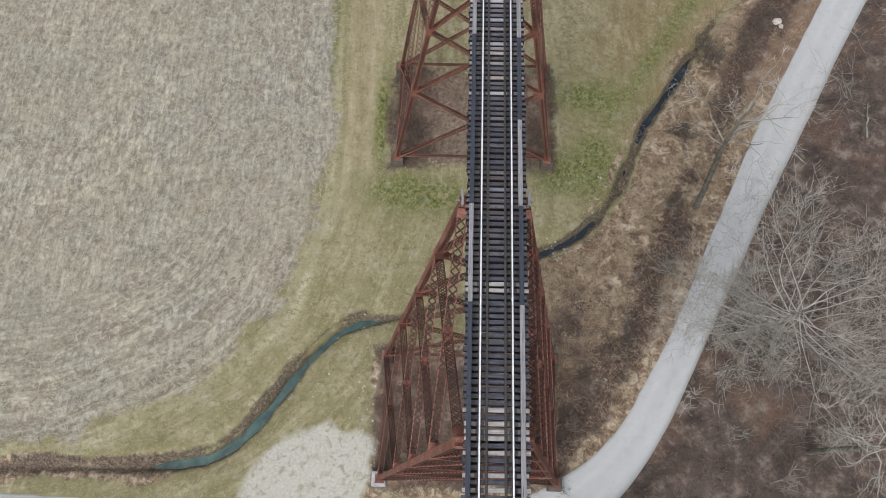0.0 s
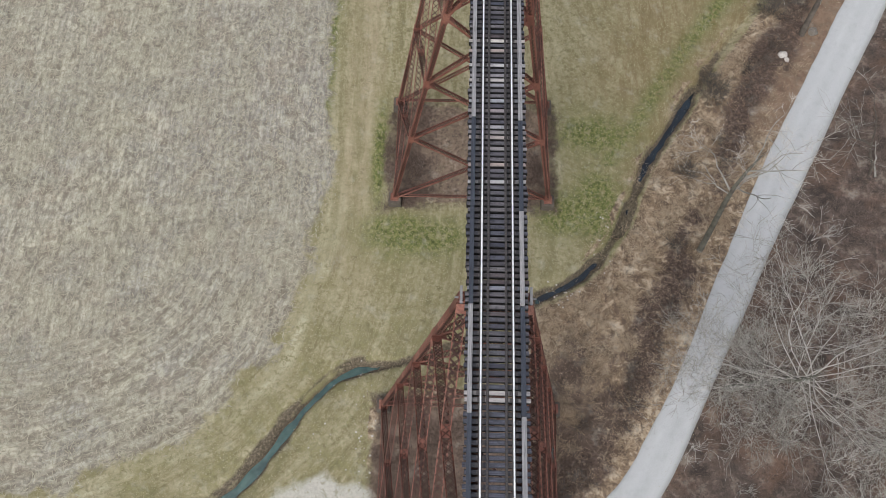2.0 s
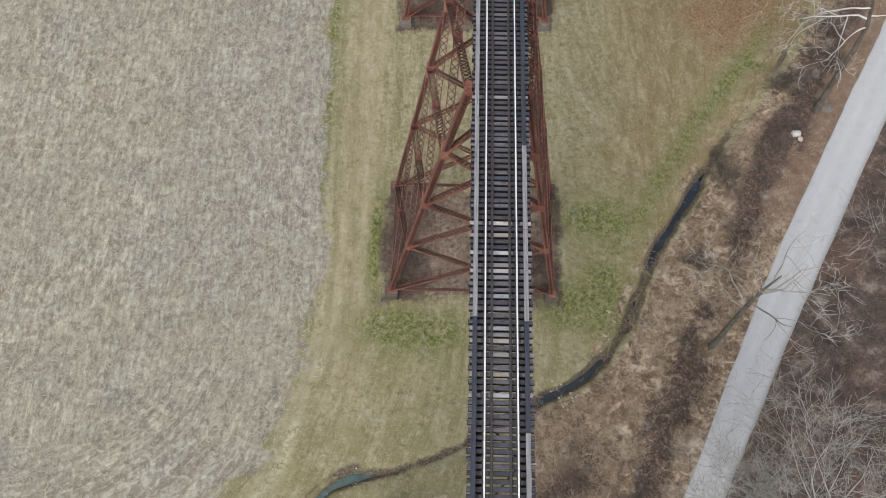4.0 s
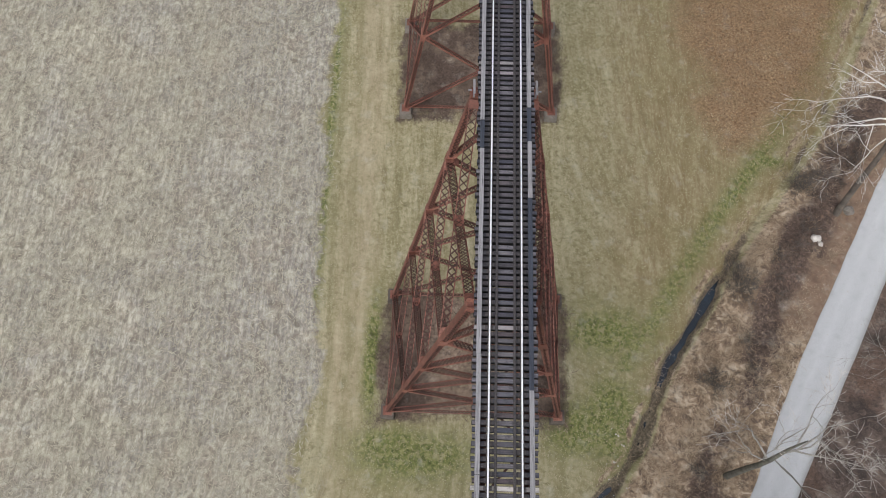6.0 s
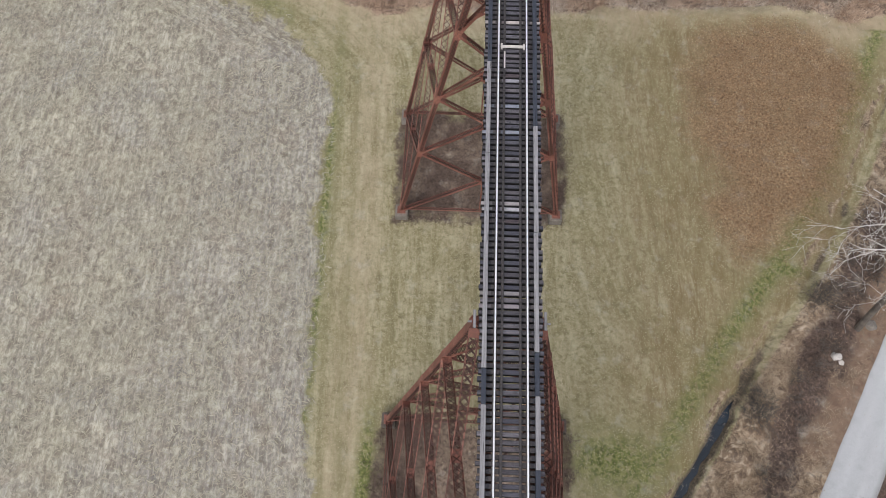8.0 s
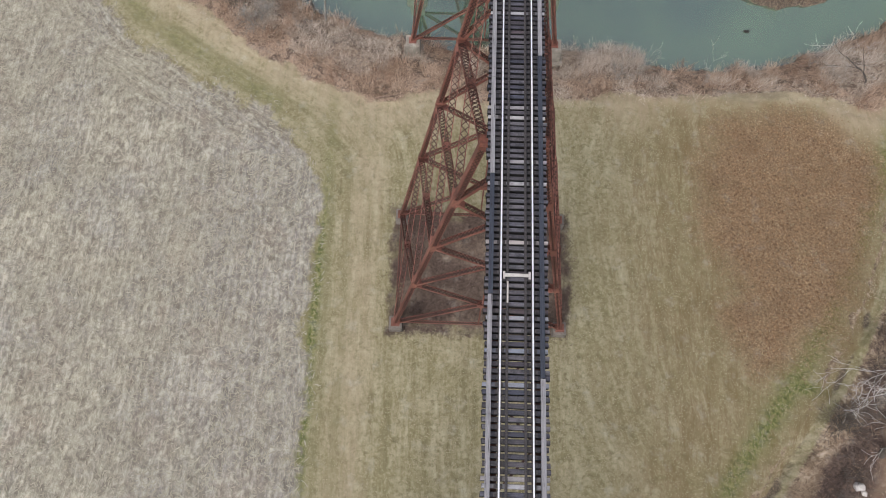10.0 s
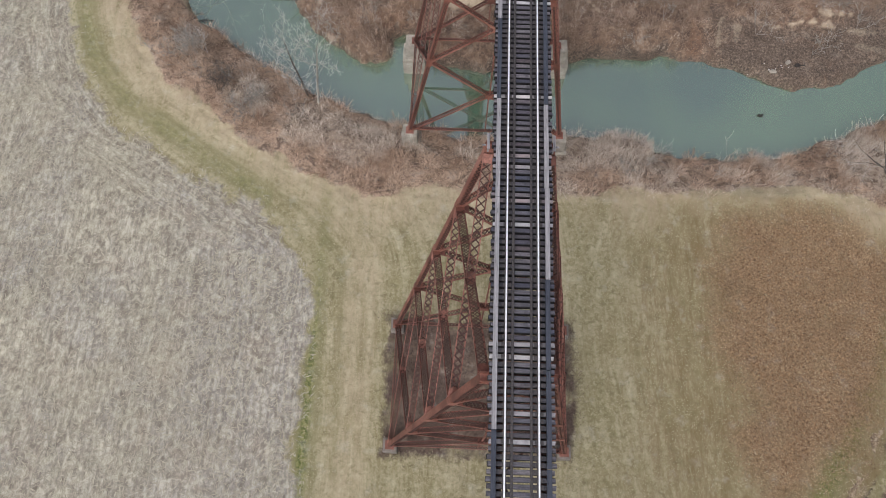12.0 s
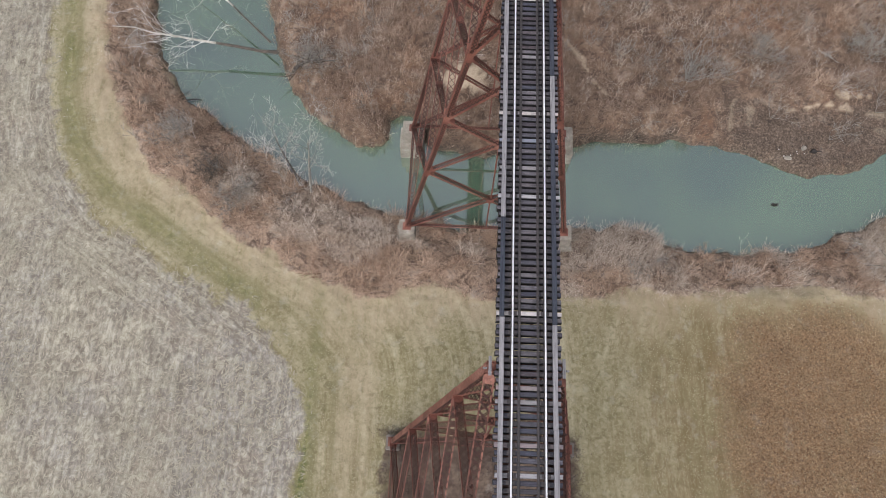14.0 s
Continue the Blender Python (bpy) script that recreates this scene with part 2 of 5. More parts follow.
RAIL_HEAD = rail_head()
RAIL_RUST = rail_rust()
CONCRETE = concrete("aged_concrete", (0.13, 0.115, 0.098), (0.25, 0.225, 0.195), (0.38, 0.35, 0.305))
CONCRETE_DARK = concrete("stained_concrete", (0.07, 0.058, 0.048), (0.15, 0.128, 0.105), (0.27, 0.24, 0.2))
CONCRETE_PALE = concrete("pale_pier_concrete", (0.2, 0.18, 0.15), (0.4, 0.37, 0.31), (0.56, 0.53, 0.46))
CONCRETE_PAINTED = concrete("painted_concrete", (0.3, 0.33, 0.38), (0.55, 0.57, 0.6), (0.75, 0.76, 0.76))
SYCAMORE = bark("pale_sycamore_bark", (0.34, 0.31, 0.27), (0.62, 0.59, 0.54), (0.4, 0.37, 0.31))
GREY_BARK = bark("grey_bark", (0.19, 0.178, 0.155), (0.38, 0.365, 0.33), (0.28, 0.262, 0.225))
SILVER_BARK = bark("silver_grey_bark", (0.33, 0.315, 0.29), (0.56, 0.54, 0.5), (0.44, 0.42, 0.38))
WHITE_BARK = bark("white_sycamore_bark", (0.5, 0.475, 0.44), (0.74, 0.72, 0.68), (0.6, 0.57, 0.52))
GREEN_BARK = bark("mossy_grey_bark", (0.07, 0.066, 0.053), (0.18, 0.175, 0.145), (0.115, 0.115, 0.086))
DARK_BARK = bark("dark_bark", (0.06, 0.05, 0.042), (0.13, 0.11, 0.09), (0.09, 0.08, 0.065))
WET_WOOD = bark("dark_wet_wood", (0.018, 0.016, 0.015), (0.05, 0.043, 0.037), (0.03, 0.026, 0.023))
ROCK = concrete("white_limestone", (0.42, 0.39, 0.35), (0.58, 0.55, 0.52), (0.7, 0.68, 0.64))


# ---- the lie of the land ----
# Bridge axis: x = 0, running along y.  Ground level: z = 0.
FIELD_EDGE = [(-130, -36), (-60, -33.5), (-47.3, -32.9), (-41.7, -32.2), (-33.7, -28.6), (-26.2, -24.3), (-21.4, -18.7), (-18.3, -10.3), (-17.0, -3.3),
              (-17.0, 6.3), (-17.8, 22), (-17.9, 38), (-18.6, 53), (-22.6, 57.6), (-34, 64.9), (-44, 71.3), (-49.7, 78.1), (-52.4, 85), (-54.8, 99), (-62, 170), (-130, 170)]
RIVER = [(-52, 130), (-44.2, 103), (-40.1, 89.9), (-32, 83.8), (-24.5, 79.2), (-17.5, 75.2), (-11.2, 73.4), (-3.8, 71.6), (1.4, 71.6), (9.2, 72.2), (17.8, 73.4),
         (21.4, 70.3), (33, 70.1), (41, 72.6), (48.5, 76.4), (80, 92), (150, 112), (150, 124), (80, 103), (48.1, 83.4), (38.9, 79.9), (31.9, 83.1), (25.9, 84.8),
         (14.2, 84.3), (9.4, 82.4), (1, 81.8), (-7.6, 81.9), (-8.6, 85.2), (-10.0, 86.9), (-11.9, 86.2), (-12.2, 82.6), (-15.3, 82.3), (-18.4, 83.9), (-22.5, 86.9), (-27.6, 95.5), (-29.1, 103.4), (-36, 130)]
CREEK_W = [(-130, -37), (-70, -35.5), (-47.5, -35.0), (-40, -34.8), (-33, -34.7), (-25.6, -33.7), (-21.4, -29.7), (-18.0, -24.4), (-14.6, -20.4), (-11.9, -19.1), (-8.8, -18.7),
           (-2, -16.5), (4, -12.8), (7.2, -11.0)]
CREEK_E = [(7.2, -11.0), (13, -7.9), (16.5, -2.9), (18.7, 2.3), (20.3, 6.2), (23.3, 10.2), (26.6, 15.6), (30.7, 22), (36.5, 29.7), (40, 35), (44.5, 44), (50, 55), (60, 75), (74, 93)]
ROAD = [(-130, -40.0), (-60, -39.7), (-35, -39.9), (-12, -41.2), (2, -40.6), (11.4, -36.4), (16.8, -30.9), (20.7, -24.2), (24.5, -17), (31.6, -2.6), (37.7, 8.7), (46, 23.4), (54, 37.5), (66, 60), (84, 95), (150, 210)]
BRUSH_S = [(-58, 130), (-48.9, 99.6), (-47, 94.6), (-46.2, 89), (-43.6, 83), (-38.5, 76.6), (-31.3, 71.5), (-23.9, 66.3), (-13.5, 61.9), (-9.1, 63.4), (0.8, 63.2), (8, 63.6), (22.4, 64.2), (38.1, 65.2), (45.9, 62.5),
           (56, 66), (90, 90), (150, 105), (150, 112), (80, 92), (48, 76), (33, 70), (18, 73), (-4, 72), (-25, 79), (-40, 90), (-44, 103), (-50, 130)]
LITTER = [(28.5, 59.2), (36.3, 60.6), (41.1, 59.9), (44.1, 56.6), (42.3, 49.1), (38.4, 40.4), (33.7, 34.2), (29.6, 32.6), (27.9, 38.6), (26.6, 46.1), (26.4, 54.1)]


def segments_distance(px, py, pts, closed=False):
    """Distance to a polyline, the signed side where closed (negative inside), for arrays of places."""
    pts = np.array(pts, dtype=float)
    if closed:
        pts = np.vstack((pts, pts[:1]))
    best = np.full(px.shape, 1e9)
    inside = np.zeros(px.shape, dtype=bool)
    for (ax, ay), (bx, by) in zip(pts[:-1], pts[1:]):
        dx, dy = bx - ax, by - ay
        t = np.clip(((px - ax) * dx + (py - ay) * dy) / (dx * dx + dy * dy), 0, 1)
        best = np.minimum(best, np.hypot(px - ax - t * dx, py - ay - t * dy))
        if closed and ay != by:
            inside ^= ((ay > py) != (by > py)) & (px < ax + (py - ay) * dx / (by - ay))
    return np.where(inside, -best, best) if closed else best


def smooth(x, a, b):
    t = np.clip((x - a) / (b - a), 0, 1)
    return t * t * (3 - 2 * t)


def rounded(pts, n=3):
    """Chaikin's corner cutting of an open polyline."""
    for _ in range(n):
        out = [pts[0]]
        for a, b in zip(pts[:-1], pts[1:]):
            out += [(0.75 * a[0] + 0.25 * b[0], 0.75 * a[1] + 0.25 * b[1]), (0.25 * a[0] + 0.75 * b[0], 0.25 * a[1] + 0.75 * b[1])]
        pts = out + [pts[-1]]
    return pts


def rounded_loop(pts, n=2):
    for _ in range(n):
        out = []
        for a, b in zip(pts, pts[1:] + pts[:1]):
            out += [(0.75 * a[0] + 0.25 * b[0], 0.75 * a[1] + 0.25 * b[1]), (0.25 * a[0] + 0.75 * b[0], 0.25 * a[1] + 0.75 * b[1])]
        pts = out
    return pts


@functools.lru_cache(maxsize=None)
def noise_grid(seed):
    return np.random.RandomState(seed).rand(256, 256) * 2 - 1


def value_noise(x, y, size, seed):
    """Smooth random field, about -1 to 1, with features of that size."""
    grid = noise_grid(seed)
    u, v = x / size + 91.3, y / size + 57.7
    i, j = np.floor(u).astype(int), np.floor(v).astype(int)
    fu, fv = u - i, v - j
    fu, fv = fu * fu * (3 - 2 * fu), fv * fv * (3 - 2 * fv)
    g = lambda a, b: grid[a % 256, b % 256]
    return (g(i, j) * (1 - fu) + g(i + 1, j) * fu) * (1 - fv) + (g(i, j + 1) * (1 - fu) + g(i + 1, j + 1) * fu) * fv


RIVER_R, CREEK_W_R, CREEK_E_R, ROAD_R = rounded_loop(RIVER), rounded(CREEK_W, 2), rounded(CREEK_E, 2), rounded(ROAD, 3)
SCARS = (([(29.6, 89.6), (29.3, 87.4), (29.0, 85.9)], 0.8), ([(31.6, 88.2), (31.3, 86.6)], 0.5), ([(36.0, 88.2), (39.5, 88.8), (43.0, 88.7), (46.0, 88.3), (52.0, 88.6)], 0.55), ([(44.5, 86.9), (47.5, 86.2), (53.0, 85.6)], 0.5),
         ([(42.2, 90.2), (46.0, 90.5)], 0.5), ([(9.0, 97.2), (10.8, 94.2), (12.4, 91.4), (14.2, 88.4)], 0.35))
RIVER_Z, CREEK_Z = -3.7, -1.05


def land(x, y):
    """Height of the ground and the cover of each kind, 0 to 1, at arrays of places."""
    rag = value_noise(x, y, 2.3, 3) * 0.6 + value_noise(x, y, 0.9, 4) * 0.35
    rag2 = value_noise(x, y, 5.0, 5)
    river = segments_distance(x, y, RIVER_R, True) + rag * 0.8
    creek_w = segments_distance(x, y, CREEK_W_R) + rag * 0.25
    creek_e = segments_distance(x, y, CREEK_E_R) + rag * 0.25
    creek = np.minimum(creek_w, creek_e)
    road = segments_distance(x, y, ROAD_R)
    field = segments_distance(x, y, FIELD_EDGE, True)
    brush = segments_distance(x, y, BRUSH_S, True)
    east = np.interp(y, [p[1] for p in ROAD if p[1] > -41], [p[0] for p in ROAD if p[1] > -41])
    creek_x = np.interp(y, [p[1] for p in CREEK_E], [p[0] for p in CREEK_E])
    north = (river > 0) & (y > 74 + 0.1 * np.abs(x)) & (x > -27 - (y - 96) * 0.3)
    # heights
    z = 0.08 * value_noise(x, y, 6, 7) + 0.05 * value_noise(x, y, 1.7, 8)
    z = z + np.where(brush < 1, 0.35 * rag, 0) + np.where((x > creek_x) & (x < east) & (y > -40) & (y < 62), 0.3 * rag + 0.16 * value_noise(x, y, 1.1, 44), 0) + np.where(north, -0.6 + 0.5 * rag2 + 0.25 * rag, 0)
    bar_flat = np.where(north, smooth(x + rag2 * 2, 22.0, 31.0) * (1 - smooth(x, 50.0, 62.0)), 0.0)
    reach = np.where(north, 3.0 + 8.0 * bar_flat, 6.5)
    k = smooth(river, -0.4, 1.0) * 0.35 + smooth(river, 0.3, 1.0) * 0 + 0.65 * smooth(river / reach, 0.0, 1.0)
    z = np.where(river < 12, z * smooth(river, 0, 6) + (RIVER_Z - 0.12) * (1 - k), z)
    z = np.where(river < 0, RIVER_Z - 0.12 - np.minimum(1.6, -river * 0.35), z)
    half_w = np.interp(x, [-60, -42, -36, -31, -26, -22, -15, -12, -9, 0, 7.2], [0.0, 0.0, 0.05, 0.22, 0.36, 0.27, 0.24, 0.2, 0.0, 0.0, 0.2]) + 0.16 * value_noise(x, y, 1.3, 45)
    half_e = np.interp(y, [-11, 0, 6, 10, 17, 25, 60], [0.26, 0.3, 0.36, 0.36, 0.26, -0.3, -0.35]) + 0.16 * value_noise(x, y, 2.6, 46)
    half = np.where(creek_w < creek_e, half_w, half_e)
    cut = np.where(creek_w < creek_e, np.interp(x, [-42, -33, -30, -13, -9], [0.7, 0.8, 1.5, 1.5, 0.8]), np.interp(y, [-11, 15, 21, 55, 70], [1.08, 1.08, 0.5, 0.45, 1.2]) + 0.22 * value_noise(x, y, 3.0, 47) + 0.16 * value_noise(x, y, 0.8, 48))
    z = z - cut * (1 - smooth(creek, half - 0.2, half + 0.4)) - 0.25 * (1 - smooth(creek, half + 0.3, half + 1.6))
    wood = smooth(x - east + rag * 0.25, 1.5, 2.2) * (y > -60)
    z = z + smooth(x - east, 2.6, 6.5) * (y > -60) * (0.8 + 0.05 * np.clip(x - east, 0, 60) + 0.3 * rag2)
    near_road = smooth(road, 2.4, 3.8)
    z = z * near_road - (1 - near_road) * 0.03
    # covers
    cover = {}
    cover["field"] = smooth(-field + rag * 1.6 + rag2 * 0.9, -1.8, 1.8)
    cover["rows"] = -field
    cover["swath"] = segments_distance(x, y, LITTER, True)
    cover["litter"] = smooth(-cover["swath"] + rag2 * 1.4 + rag, -3.2, 1.6)
    cover["brush"] = np.maximum(smooth(-brush + rag * 1.3, -0.9, 1.1), np.where(north, 1.0, 0.0))
    strip = (x > creek_x - 1.5 + rag) & (x < east - 1.6) & (y > -40)
    cover["bank"] = np.where(strip, smooth(creek_e, 0.4, 1.6), 0) * (y < 62)
    under_b = smooth(-segments_distance(x, y, [(-10.5, -37), (-10, -21.5), (8, -20), (9, -11.5), (24, -10), (16, -27), (9.5, -36)], True) + rag * 1.5, -1.0, 1.5) * (x > -10.5)
    cover["bank"] = np.maximum(cover["bank"], under_b * 0.9)
    cover["bank"] = np.maximum(cover["bank"], (1 - smooth(creek_w - half_w + rag * 0.7, 0.5, 1.9)) * (1 - smooth(x, -36.0, -24.0)) * (y < -20))
    cover["russet"] = np.where(strip, smooth(x - creek_x + rag * 1.5 + rag2, 2.5, 5.5) * smooth(y + 2 * rag2, 6.0, 16.0), 0.0)
    cover["wood"] = wood
    weeds = np.zeros_like(x)
    for y0 in (-35.05, 0.0, 35.05):
        r = np.maximum(np.abs(x + 0.2) - 9.9, np.abs(y - y0 - 6.1) - 7.3) + rag * 0.8
        weeds = np.maximum(weeds, smooth(-r, -0.6, 0.9) * (1 - (0.55 if y0 == 0.0 else 0.2) * (1 - smooth(np.abs(x), 3.5, 7.0))))
    dark_band = np.exp(-((road - np.interp(y, [0, 14], [5.9, 7.2]) - rag2 * 1.0 - rag * 0.9) / 1.95) ** 4) * smooth(value_noise(x, y, 7.0, 41) + rag * 0.6, -0.9, -0.25) * (x < east) * (y > -34) * (y < 40) * (x > creek_x + 1.2)
    weeds = np.maximum(weeds, np.clip(np.exp(-((x - 11.5 - 0.2 * (y + 18)) / 3.8) ** 4 - ((y + 21) / 7.5) ** 4) + 0.3 * rag, 0, 0.95) * (road > 4) * (np.hypot(x - 12.0, y + 20) < 11))
    cover["dirt"] = np.maximum.reduce([smooth(-np.maximum(np.abs(x + 0.2) - 8.6, np.abs(y - y0 - 6.1) - 6.2) - rag * 0.6, -0.4, 0.8) for y0 in (-35.05, 0.0, 35.05)])
    cover["weeds"] = weeds
    cover["road"] = road
    cover["windrow"] = np.exp(-((field - 1.9 - 0.3 * rag2) / 0.75) ** 2) * (1 - smooth(y + rag2 * 3, -6.0, 6.0)) * np.clip(0.35 + 0.6 * value_noise(x, y, 2.2, 71) + 0.3 * rag, 0, 1)
    cover["lawn"] = smooth(x + rag2 * 2, 9.0, 24.0) * (x < creek_x) * (y < 64)
    cover["straw"] = 0.6 * smooth(field + rag + rag2, 3.4, 6.0) * (x < -12) * smooth(y, 50.0, 60.0)
    cover["straw"] = np.maximum(cover["straw"], 0.5 * np.exp(-((x + 13.2 + 0.5 * rag2) / 2.2) ** 4) * smooth(y, -14.0, -4.0) * (y < 60))
    cover["straw"] = np.maximum(cover["straw"], 0.75 * (1 - smooth(brush + rag * 2.0 + rag2 * 2.5, 0.5, 6.0)) * (y > 48) * (x < creek_x))
    edge = np.exp(-((brush + 1.6) / 1.5) ** 2)
    rust = value_noise(x, y, 4.5, 61) + 0.5 * value_noise(x, y, 1.8, 62) + np.where(north, np.interp(y, [88, 97], [-0.5, 0.05]), 0.8 * edge + 0.3 * (x < -24) - 1.3 * np.exp(-((x - 15) / 6.5) ** 4 - ((y - 69) / 3.0) ** 4))
    cover["rust"] = smooth(rust, -0.05, 0.45)
    cover["north"] = np.where(north, 1.0, 0.0)
    cover["wheel"] = (np.exp(-((field - 1.5 - 0.15 * rag2) / 0.42) ** 2) + np.exp(-((field - 3.4 - 0.15 * rag2) / 0.42) ** 2)) * smooth(y + rag2, -8.0, 0.0) * (x < -8)
    cover["thicket"] = dark_band
    # the wider far-shore band also paints the dark under its overhang
    wet = np.maximum(1 - smooth(river + rag * 0.4, 0.0, np.where(north & (x < 23) & (x > -8), 1.5, 0.5)), (1 - smooth(creek + rag * 0.3, half + 0.15, half + 0.6)) * np.where((creek_e < creek_w) & (y > 16), 0.35 + 0.65 * smooth(value_noise(x, y, 3.0, 49), -0.1, 0.3), 1.0))
    undercut = segments_distance(x + 0.5, y - 0.75, CREEK_W_R)  # the creek's steep north bank, its shade painted in as dark muddy colour
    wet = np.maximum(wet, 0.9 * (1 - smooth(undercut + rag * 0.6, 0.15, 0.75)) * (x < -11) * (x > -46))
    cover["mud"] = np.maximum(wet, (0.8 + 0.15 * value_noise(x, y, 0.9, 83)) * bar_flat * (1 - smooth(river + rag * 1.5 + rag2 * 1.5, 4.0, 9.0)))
    sand = np.exp(-((x + 3.5) / 4.0) ** 2 - ((y - 90) / 1.9) ** 2) * 1.5
    for line, wide in SCARS:
        sand = np.maximum(sand, 1.15 * np.exp(-(segments_distance(x, y, line) / (wide * (1.0 + 0.5 * rag2 + 0.4 * rag))) ** 2))
    cover["sand"] = 0.85 * np.clip(smooth(sand + rag * 0.9 * (sand > 0.12) + 0.35 * value_noise(x, y, 0.6, 81), 0.45, 0.95), 0, 1)
    dirt = np.exp(-((x + 16 - 0.45 * (y + 35)) / 6.0) ** 4 - ((y + 37) / 6.8) ** 4) * 1.3
    cover["gravel"] = np.clip(smooth(dirt + rag * 0.25, 0.35, 0.75), 0, 1)
    lush = np.zeros_like(x)
    for gx, gy, rx, ry in ((-6, -4.3, 6.5, 2.6), (-8, -3.0, 4.5, 1.5), (10.5, -1, 4, 3), (-10.9, 6, 0.9, 7), (14, 9, 5, 3), (-17.6, 30, 0.7, 26), (33, 30, 2.5, 1), (14, 0, 3, 5)):
        lush = np.maximum(lush, np.exp(-((x - gx) / rx) ** 2 - ((y - gy) / ry) ** 2))
    lane = np.abs(segments_distance(x, y, FIELD_EDGE, True) - 2.3)
    lush = np.maximum(lush, 0.42 * np.exp(-(lane / 1.2) ** 2) * (y > 56) * (x < -24))
    stripe = np.abs(x - creek_x + 4.5)
    lush = np.maximum(lush, 0.75 * np.exp(-(stripe / 1.5) ** 2) * (y > 5) * (y < 62))
    # the headland, where the rows follow the field's edge, and the ashen soil beside the grass
    cover["headland"] = (1 - smooth(-field + rag2, 11.0, 17.0)) * (1 - smooth(y + 2 * rag2, -13.0, 0.0)) + (1 - smooth(-field + rag2, 4.0, 8.0)) * smooth(y, 52.0, 58.0)
    cover["ash"] = smooth(x + 5 * value_noise(x, y, 11.0, 91) + rag2, -37.0, -29.0) * smooth(y + 3 * rag2, -8.0, 8.0) * (1 - 0.4 * smooth(y, 50.0, 70.0))
    cover["lush"] = np.clip(1.25 * lush + 0.25 * rag2 * lush, 0, 1)
    return z, cover


def ground_material():
    n = Nodes("winter_ground")
    v = n.coords(space="World")
    X, Y = n.axis(v, 0), n.axis(v, 1)
    mid, fine = n.noise(v, 0.5, 5, 0.65), n.noise(v, 3.6, 5, 0.7)
    grain = n.noise(v, 11.0, 3, 0.7)
    patch = n.noise(v, 0.13, 5, 0.65)
    tuft = n.noise(v, 1.25, 3.5, 0.62, 0.8)
    fleck = n.noise(v, 2.3, 3.5, 0.62, 0.5)

    def flow(across, along, scale, detail=6, rough=0.7, distort=0.35):
        """Streaks that follow the lines on which across stays the same."""
        c = n.t.nodes.new("ShaderNodeCombineXYZ")
        for i, value in enumerate((across, n.maths("MULTIPLY", X, along), n.maths("MULTIPLY", Y, along))):
            n.link(value, c.inputs[i])
        return n.noise(c.outputs[0], scale, detail, rough, distort)

    def ragged(name, tooth, amount, width=0.16):
        """A cover with a torn edge in place of a soft one."""
        f = n.maths("ADD", n.attr(name), n.maths("MULTIPLY", n.maths("SUBTRACT", tooth, 0.5), amount))
        return n.grey(f, 0.5 - width, 0.5 + width)

    def part_of(fac, k):
        return n.maths("MULTIPLY", fac, k)

    # mown winter grass: straw to olive, streaked along the mower's turns
    mown = n.mix(n.grey(X, 8.0, 14.0), flow(n.attr("rows"), 0.13, 1.3, 5, 0.68), flow(n.attr("swath"), 0.12, 1.1, 5, 0.68))
    swath = n.mix(n.grey(X, 8.0, 14.0), n.stripes(n.attr("rows"), 0.42, 2), n.stripes(n.attr("swath"), 0.3, 2))
    grass = n.ramp(mown, [(0.33, (0.19, 0.165, 0.085)), (0.48, (0.29, 0.255, 0.148)), (0.66, (0.42, 0.375, 0.25))])
    grass = n.mix(part_of(n.grey(n.noise(v, 0.32, 5, 0.68, 0.5), 0.47, 0.6), 0.6), grass, (0.225, 0.2, 0.098))
    grass = n.mix(part_of(n.grey(n.noise(v, 0.21, 4, 0.6), 0.5, 0.7), 0.55), grass, (0.45, 0.395, 0.265))
    grass = n.mix(part_of(n.grey(swath, 0.5, 0.64), 0.28), grass, (0.19, 0.17, 0.08))
    grass = n.mix(part_of(n.grey(swath, 0.46, 0.34), 0.25), grass, (0.5, 0.45, 0.31))
    grass = n.mix(part_of(n.grey(tuft, 0.5, 0.64), 0.5), grass, (0.165, 0.148, 0.066))
    grass = n.mix(part_of(n.grey(fleck, 0.52, 0.66), 0.42), grass, (0.14, 0.128, 0.056))
    grass = n.mix(part_of(n.grey(fleck, 0.47, 0.33), 0.38), grass, (0.5, 0.455, 0.315))
    sward = n.maths("MULTIPLY", n.grey(Y, -4.0, -18.0), n.grey(n.noise(v, 0.42, 5, 0.7, 0.6), 0.44, 0.58))
    grass = n.mix(part_of(sward, 0.62), grass, n.ramp(fleck, [(0.36, (0.12, 0.118, 0.045)), (0.62, (0.26, 0.24, 0.11))]))
    lawn = n.attr("lawn")
    streak = n.noise(n.coords((1.0, 0.22, 1.0), "World"), 1.0, 7, 0.75, 0.5)
    grass = n.mix(n.maths("MULTIPLY", lawn, n.grey(streak, 0.42, 0.6)), grass, (0.17, 0.127, 0.06))
    grass = n.mix(part_of(lawn, 0.35), grass, (0.235, 0.178, 0.088))
    grass = n.mix(n.maths("MULTIPLY", n.attr("straw"), n.grey(streak, 0.3, 0.6)), grass, (0.44, 0.36, 0.25))
    lush = n.ramp(fleck, [(0.34, (0.065, 0.08, 0.02)), (0.5, (0.135, 0.15, 0.045)), (0.66, (0.25, 0.245, 0.1))])
    col = n.mix(n.maths("MULTIPLY", n.attr("lush"), n.grey(tuft, 0.26, 0.48)), grass, lush)
    col = n.mix(n.maths("MULTIPLY", n.attr("wheel"), part_of(n.grey(mid, 0.3, 0.6), 0.7)), col, (0.175, 0.165, 0.075))
